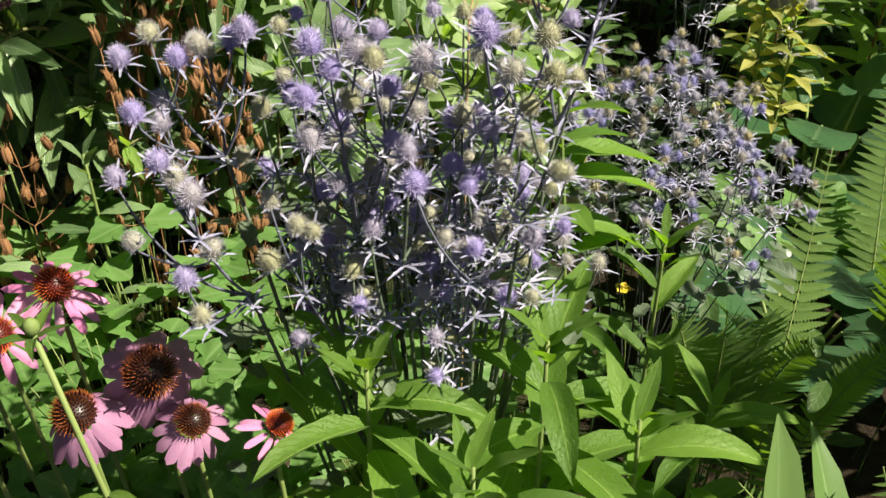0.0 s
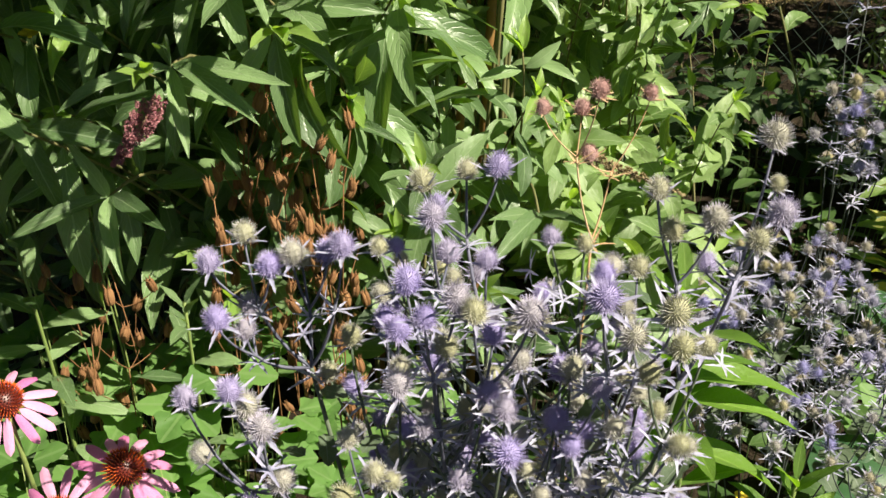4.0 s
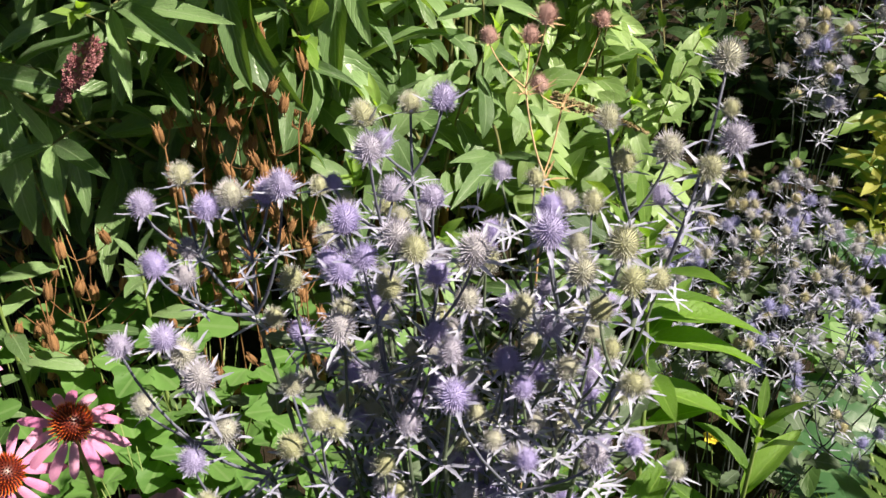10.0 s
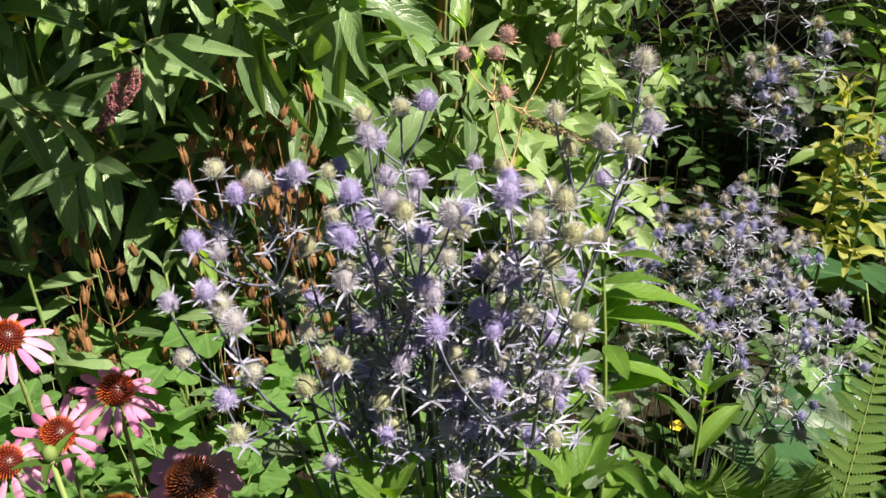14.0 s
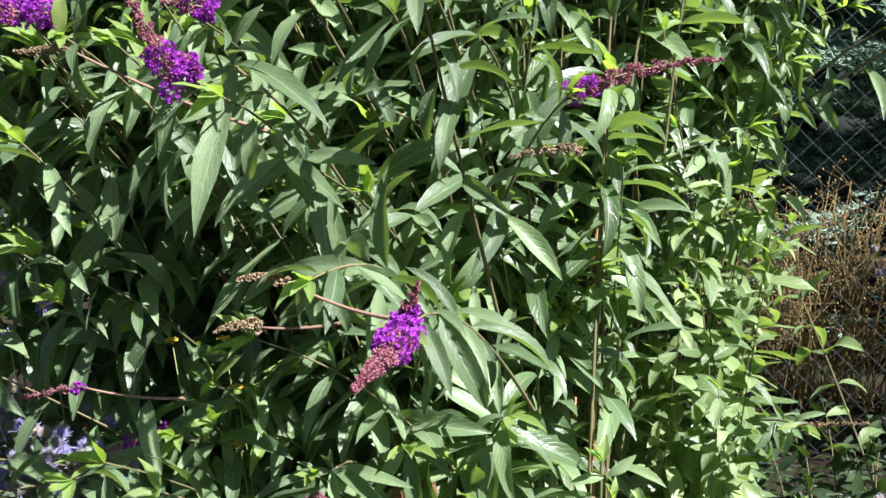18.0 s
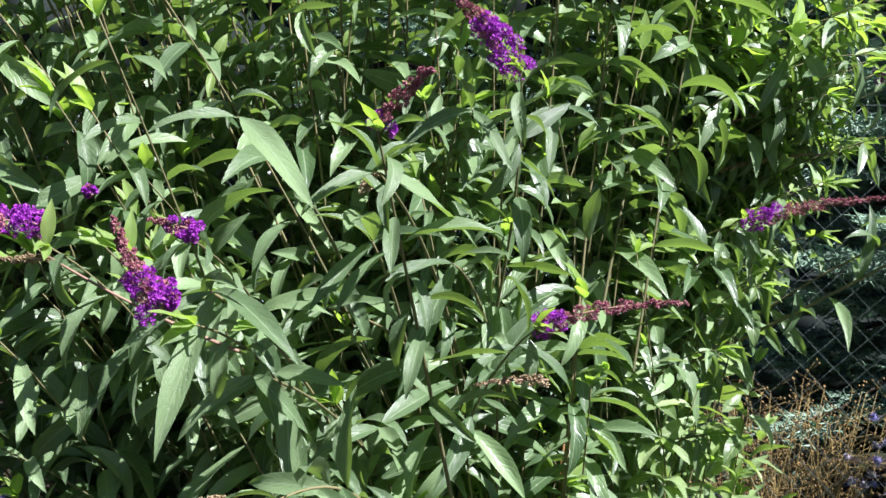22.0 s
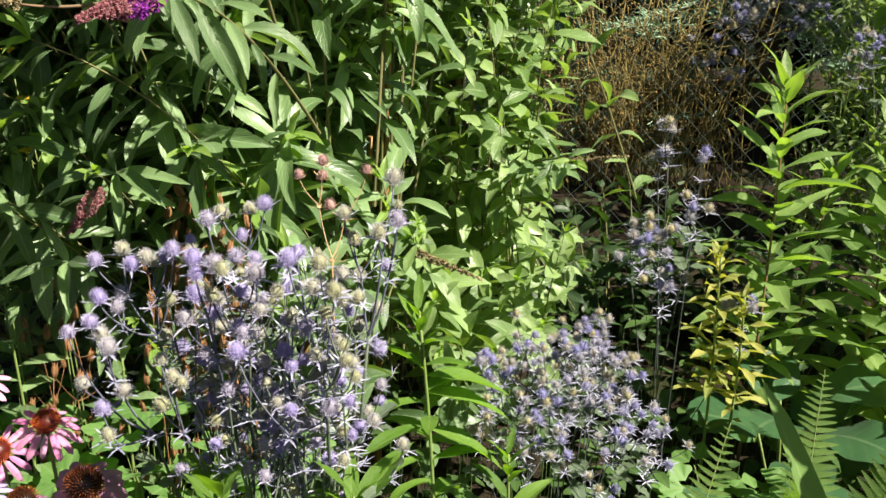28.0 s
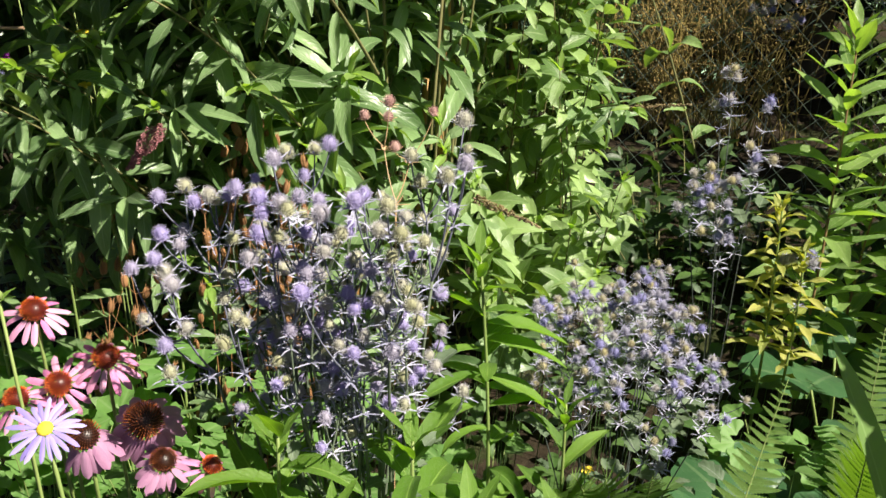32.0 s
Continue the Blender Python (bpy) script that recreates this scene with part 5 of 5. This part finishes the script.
right_label = "tall leafy stem crowded with narrow glossy green leaves, the nearest ones unseen and added for shade"
# the last four stand out of view, added to shade the ferns and goldenrods
for place, top, n in (((0.68, 1.98, 0), (0.676, 1.975, 0.965), 40), ((0.94, 2.12, 0), (0.951, 2.143, 0.86), 36), ((0.80, 2.1, 0), (0.83, 2.12, 0.74), 30), ((1.08, 2.05, 0), (1.10, 2.06, 0.80), 30), ((0.98, 1.9, 0), (0.97, 1.89, 0.62), 20), ((1.25, 2.2, 0), (1.26, 2.2, 0.80), 28), ((1.2, 1.75, 0), (1.21, 1.74, 0.62), 26), ((1.15, 1.35, 0), (1.15, 1.36, 0.55), 22), ((0.92, 0.58, 0), (0.93, 0.56, 1.30), 40), ((0.88, 0.68, 0), (0.89, 0.66, 1.24), 40), ((1.02, 0.82, 0), (1.02, 0.80, 1.28), 40), ((1.2, 1.0, 0), (1.2, 1.0, 0.9), 34)):
    lance_plant(place, top, int(n * 1.25), 0.168, LEAF_R, r, right_label, "leafy_perennial", 0.2, 9, 0.6, STEM_RED)
LEAF_Y = blades("leaf", LEAF_YELLOW, 5, width=0.24, droop=0.9, fold=0.3, nu=8, nv=4, wave=0.05)
for place, top, n in (((0.57, 1.72, 0), (0.558, 1.70, 0.665), 28), ((0.60, 1.70, 0), (0.615, 1.69, 0.57), 18)):
    lance_plant(place, top, int(n * 1.3), 0.082, LEAF_Y, r, "yellowing leafy stem with curled pale leaves", "yellowing_perennial", 0.52, 7, 0.5)


for place, top, n in (((-0.64, 1.14, 0), (-0.66, 1.12, 0.66), 16), ((-0.46, 1.18, 0), (-0.47, 1.16, 0.56), 12), ((-0.80, 1.14, 0), (-0.82, 1.10, 0.72), 18)):
    lance_plant(place, top, n, 0.09, LEAF_B_LOW, r, "leafy stem with broad green leaves under the bush", "leafy_perennial", 0.4, 5, 0.3)


# ---- columbine leaves and dry pods ----
def lobed_geo(seed):
    """Three rounded, notched leaflets of a columbine leaf, one unit across."""
    r = np.random.default_rng(seed)
    heap = Heap()
    for k, turn in enumerate((-1.15, 0.0, 1.15)):
        n, th = 22, np.linspace(-1.75, 1.75, 22)
        rad = 0.34 * (1 + 0.16 * np.cos(th * 3.6 + r.uniform(-0.3, 0.3)) + 0.05 * np.cos(th * 9)) * np.cos(th / 2.5)
        rings = [np.zeros((1, 3))]
        for q in (0.4, 0.75, 1.0):
            x, y = 0.03 + 0.12 * q + q * rad * np.cos(th), q * rad * np.sin(th)
            z = 0.10 * (x * x + y * y) * math.cos(seed) + 0.02 * q * np.sin(th * 3.6) + 0.05 * q
            rings.append(np.stack([x, y, z], -1))
        v = np.concatenate(rings)
        c, s = math.cos(turn), math.sin(turn)
        uv = np.stack([v[:, 0] * 1.6, v[:, 1] * 1.2 + 0.5], -1)
        v = np.stack([v[:, 0] * c - v[:, 1] * s + 0.16 * c, v[:, 0] * s + v[:, 1] * c + 0.16 * s, v[:, 2]], -1)
        tri = np.array([[0, 1 + i, 2 + i] for i in range(n - 1)])
        quads = np.array([[1 + a * n + i, 1 + (a + 1) * n + i, 2 + (a + 1) * n + i, 2 + a * n + i] for a in range(2) for i in range(n - 1)])
        heap.add(v, [tri, quads], uv)
    return heap


LOBED = [lobed_geo(k).mesh("leaf", LEAF_COLUMBINE) for k in range(5)]
r = np.random.default_rng(41)
for px, py, count, height, wide in ((-0.42, 0.98, 30, 0.40, 0.14), (-0.20, 0.92, 28, 0.42, 0.13), (-0.62, 0.95, 26, 0.42, 0.13), (-0.45, 1.22, 30, 0.45, 0.15), (-0.72, 1.22, 24, 0.42, 0.15), (-0.18, 1.15, 24, 0.40, 0.14), (-0.05, 0.93, 22, 0.40, 0.12), (-0.32, 0.76, 22, 0.36, 0.12), (-0.80, 0.95, 20, 0.4, 0.13), (0.10, 1.12, 16, 0.36, 0.12), (-0.1, 0.62, 14, 0.3, 0.1), (0.62, 1.55, 14, 0.30, 0.12)):
    plant = thing("columbine", (px, py, 0), "mound of fresh green rounded three-lobed columbine leaves", "columbine", "columbines")
    stalks = Heap()
    for k in range(count):
        a, e = r.uniform(0, 6.28), math.sqrt(r.random())
        p = np.array((px + wide * e * math.cos(a), py + wide * e * math.sin(a), height * r.uniform(0.55, 1.1) - 0.08 * e))
        part("leaf", LOBED[r.integers(5)], plant, matrix(p, (math.cos(a), math.sin(a), r.uniform(-0.35, 0.2)), (r.normal(0, 0.25), r.normal(-0.15, 0.25), 1), r.uniform(0.065, 0.10)))
        stalks.add(*tube(curve((px, py, -0.01), p, 0.03, 4), 0.0013, 0.0009, 4))
    tagged(part("leaf_stalk", stalks.mesh("leaf_stalk", STEM_GREEN), plant), kind="stuff")


def pod_geo(seed):
    r = np.random.default_rng(seed)
    heap = Heap()
    for k in range(5):
        a = k / 5 * 6.283
        v, f, uv = ball(0.16, 0.5, 6, 6)
        heap.add(v * (1, 1, 1) + (0.14 * math.cos(a), 0.14 * math.sin(a), 0.4), f)
        heap.add(*spike(np.array((0.14 * math.cos(a), 0.14 * math.sin(a), 0.85)), (0.35 * math.cos(a), 0.35 * math.sin(a), 1), 0.35, 0.05))
    return heap


PODS = [pod_geo(k).mesh("pod", POD) for k in range(3)]


def upright(p, axis, size, r):
    return matrix(p, np.cross(axis, r.normal(0, 1, 3)), axis, size)


def pod_stalk(base, top, count, r, wide=0.06):
    plant = thing("columbine_seed_stalk", tuple(base), "dry brown columbine stalk with upright papery seed pods", "seed stalk", "dry seed stalks")
    line = curve(base, top, 0, 8, r.normal(0, 0.02, 3))
    part("stalk", Heap().add(*tube(line, 0.0014, 0.0008, 5)).mesh("stalk", POD), plant)
    for k in range(count):
        i = r.integers(3, 9)
        tip = line[i] + np.array((r.normal(0, wide), r.normal(0, wide), r.uniform(0.02, 0.07)))
        part("twig", Heap().add(*tube(curve(line[i], tip, -0.01, 4), 0.0008, 0.0006, 4)).mesh("twig", POD), plant)
        part("pod", PODS[r.integers(3)], plant, upright(tip, unit((r.normal(0, 0.25), r.normal(0, 0.25), 1)), r.uniform(0.017, 0.026), r))


for x, y, z, n in ((-0.58, 1.19, 0.58, 5), (-0.60, 1.15, 0.50, 5), (-0.64, 1.18, 0.54, 4), (-0.55, 1.14, 0.46, 4), (-0.33, 1.28, 0.74, 7), (-0.28, 1.25, 0.70, 7), (-0.40, 1.25, 0.74, 6), (-0.36, 1.22, 0.66, 6), (-0.44, 1.22, 0.68, 6), (-0.42, 1.28, 0.70, 6), (-0.30, 1.2, 0.6, 6), (-0.36, 1.26, 0.76, 6)):
    pod_stalk((x + r.normal(0, 0.02), y + 0.03, -0.01), (x, y, z), int(n * 2.8), r, 0.026)

def small_flower(p, root, label):
    plant = thing("yellow_flower", (root[0], root[1], 0), label, "flower", "small yellow flowers")
    p = np.asarray(p, float)
    part("stem", Heap().add(*tube(curve((root[0], root[1], -0.02), p, 0, 8, (0.02, 0.02, 0)), 0.0016, 0.001, 5)).mesh("stem", STEM_GREEN), plant)
    part("centre", Heap().add(*ball(0.0035, 0.003, 5, 7)).mesh("centre", YELLOW), plant, Matrix.Translation(p))
    for k in range(5):
        a = k / 5 * 6.283
        part("petal", YELLOW_PETAL, plant, matrix(p, (math.cos(a), math.sin(a) - 0.2, 0.5), (0, -0.4, 1), 0.013))


YELLOW_PETAL = Heap().add(*blade(1.0, 0.75, 0.3, 0.2, 5, 4, 0.5, 0.4)).mesh("petal", YELLOW)
for p in ((-0.604, 1.15, 0.906), (-0.714, 1.15, 1.067), (-0.65, 1.2, 1.061), (-0.632, 1.2, 0.981), (0.266, 1.197, 0.306)):
    small_flower(p, (p[0] + 0.03, p[1] + 0.05), "small bright yellow flower in the shade under the bush")

# ---- ferns ----
def pinna_geo(seed):
    heap = Heap()
    v, f, uv = blade(1.0, 0.20, 0.2, 0.15, 22, 2, 0.12, 0.7, 0.0, 0.0, 0.5, seed)
    return heap.add(v, f, uv)


PINNAE = [pinna_geo(k).mesh("pinna", LEAF_FERN) for k in range(3)]


def fern(place, fronds, r, label="green fern with long feathery fronds"):
    plant = thing("fern", place, label, "fern", "ferns")
    for tip, lift, long, face in fronds:
        line = curve(np.asarray(place, float) - (0, 0, 0.02), tip, lift, 38)
        rib = part("frond", Heap().add(*tube(line, 0.0026, 0.0006, 5)).mesh("frond", STEM_GREEN), plant)
        for k in range(10, 38):
            p, t = line[k], unit(line[k + 1] - line[k])
            up = unit(np.asarray(face, float) - t * np.dot(face, t))
            side = np.cross(up, t)
            s = (k - 9) / 29
            reach = long * min(1.0, 0.35 + 1.6 * s) * (1 - s) ** 0.75 + 0.004
            for q in (1, -1):
                part("pinna", PINNAE[k % 3], rib, matrix(p, q * side + 0.32 * t + r.normal(0, 0.04, 3), up, reach * r.uniform(0.92, 1.06)))


r = np.random.default_rng(47)
fern((0.455, 1.02, 0), (((0.578, 1.322, 0.476), 0.05, 0.085, (0.1, -0.75, 0.65)), ((0.40, 0.95, 0.40), 0.05, 0.05, (-0.3, -0.6, 0.7)), ((0.62, 1.05, 0.33), 0.12, 0.06, (0.3, -0.5, 0.8)), ((0.36, 0.82, 0.40), 0.15, 0.06, (0.0, -0.3, 0.95))), r)
fern((0.40, 0.62, 0), (((0.36, 0.82, 0.42), 0.16, 0.07, (0.0, -0.5, 0.85)), ((0.47, 0.62, 0.46), 0.18, 0.065, (0.2, -0.3, 0.9)), ((0.26, 0.62, 0.42), 0.16, 0.06, (-0.2, -0.3, 0.9))), r)
fern((0.36, 0.98, 0), (((0.30, 0.84, 0.56), 0.22, 0.08, (-0.1, -0.45, 0.85)), ((0.26, 0.90, 0.50), 0.20, 0.075, (-0.2, -0.5, 0.8)), ((0.37, 0.88, 0.53), 0.20, 0.08, (0.1, -0.5, 0.8)), ((0.43, 0.90, 0.46), 0.18, 0.07, (0.1, -0.5, 0.8))), r, "fern with broad shaded green fronds")
fern((0.47, 0.50, 0), (((0.375, 0.60, 0.585), 0.16, 0.07, (0.0, -0.35, 0.9)), ((0.255, 0.60, 0.565), 0.20, 0.05, (-0.2, -0.35, 0.9))), r, "fern with pale green curling fronds beside the iris")
fern((0.72, 1.30, 0), (((0.772, 1.60, 0.469), 0.05, 0.09, (0.0, -0.55, 0.8)), ((0.70, 1.20, 0.45), 0.2, 0.08, (-0.3, -0.5, 0.8)), ((0.95, 1.35, 0.5), 0.2, 0.085, (0.3, -0.5, 0.8))), r)

# ---- iris and broad leaves ----
BLADE_IRIS = [Heap().add(*blade(1.0, 0.125, d, 0.25, 14, 4, 0.12, 0.42, 0.0, t, 0.0, k)).mesh("leaf", LEAF_IRIS) for k, (d, t) in enumerate(((0.25, 0.3), (1.6, 0.4), (0.7, -0.3)))]


def sword(b, t, kind, face):
    """Pose of a bent sword leaf from its foot b to its tip t."""
    half = (0.125, 0.8, 0.35)[kind]
    d = unit(t - b)
    up = unit(np.asarray(face) - d * np.dot(face, d))
    return matrix(b, d * math.cos(half) + up * math.sin(half), up, float(np.linalg.norm(t - b)) * half / math.sin(half))


iris = thing("iris", (0.86, 0.90, 0), "iris clump with upright pale green sword leaves", "iris")
for tip, kind in (((0.551, 0.90, 0.756), 0), ((0.66, 0.86, 0.60), 2), ((0.55, 0.70, 0.55), 2), ((0.52, 0.78, 0.48), 1), ((0.70, 0.74, 0.5), 1)):
    t = np.array(tip)
    b = np.array((0.86 + r.normal(0, 0.02), 0.90 + r.normal(0, 0.02), -0.02))
    part("leaf", BLADE_IRIS[kind], iris, sword(b, t, kind, (0.55, -0.75, 0.2)) @ Matrix.Diagonal((1, 0.72, 1, 1)))
iris = thing("iris", (0.36, 0.55, 0), "iris clump with arching pale sword leaves", "iris")
for tip, kind in (((0.250, 0.575, 0.668), 0), ((0.34, 0.66, 0.58), 1), ((0.42, 0.62, 0.55), 1), ((0.40, 0.50, 0.50), 2)):
    t = np.array(tip)
    b = np.array((0.36 + r.normal(0, 0.015), 0.55 + r.normal(0, 0.015), -0.02))
    part("leaf", BLADE_IRIS[kind], iris, sword(b, t, kind, (0.2, -0.9, 0.3)))
BROAD = blades("leaf", LEAF_BROAD, 3, width=0.8, droop=0.5, fold=0.1, nu=10, nv=6, a=0.45, b=0.5, wave=0.04)
for bx, by in ((0.76, 1.80), (0.60, 1.33), (0.86, 1.42)):
    bergenia = thing("bergenia", (bx, by, 0), "low clump of broad round dark green leaves", "bergenia", "bergenias")
    for k in range(9):
        a = k * 2.4
        p = np.array((bx + 0.07 * math.cos(a), by + 0.07 * math.sin(a), 0.14 + 0.02 * k * (by > 1.5)))
        part("leaf", BROAD[k % 3][0], bergenia, matrix(p, (math.cos(a), math.sin(a), 0.5), (0, 0, 1), 0.17))
        part("leaf_stalk", Heap().add(*tube(curve((bx, by, -0.01), p, 0, 4), 0.004, 0.003, 6)).mesh("leaf_stalk", STEM_GREEN), bergenia)
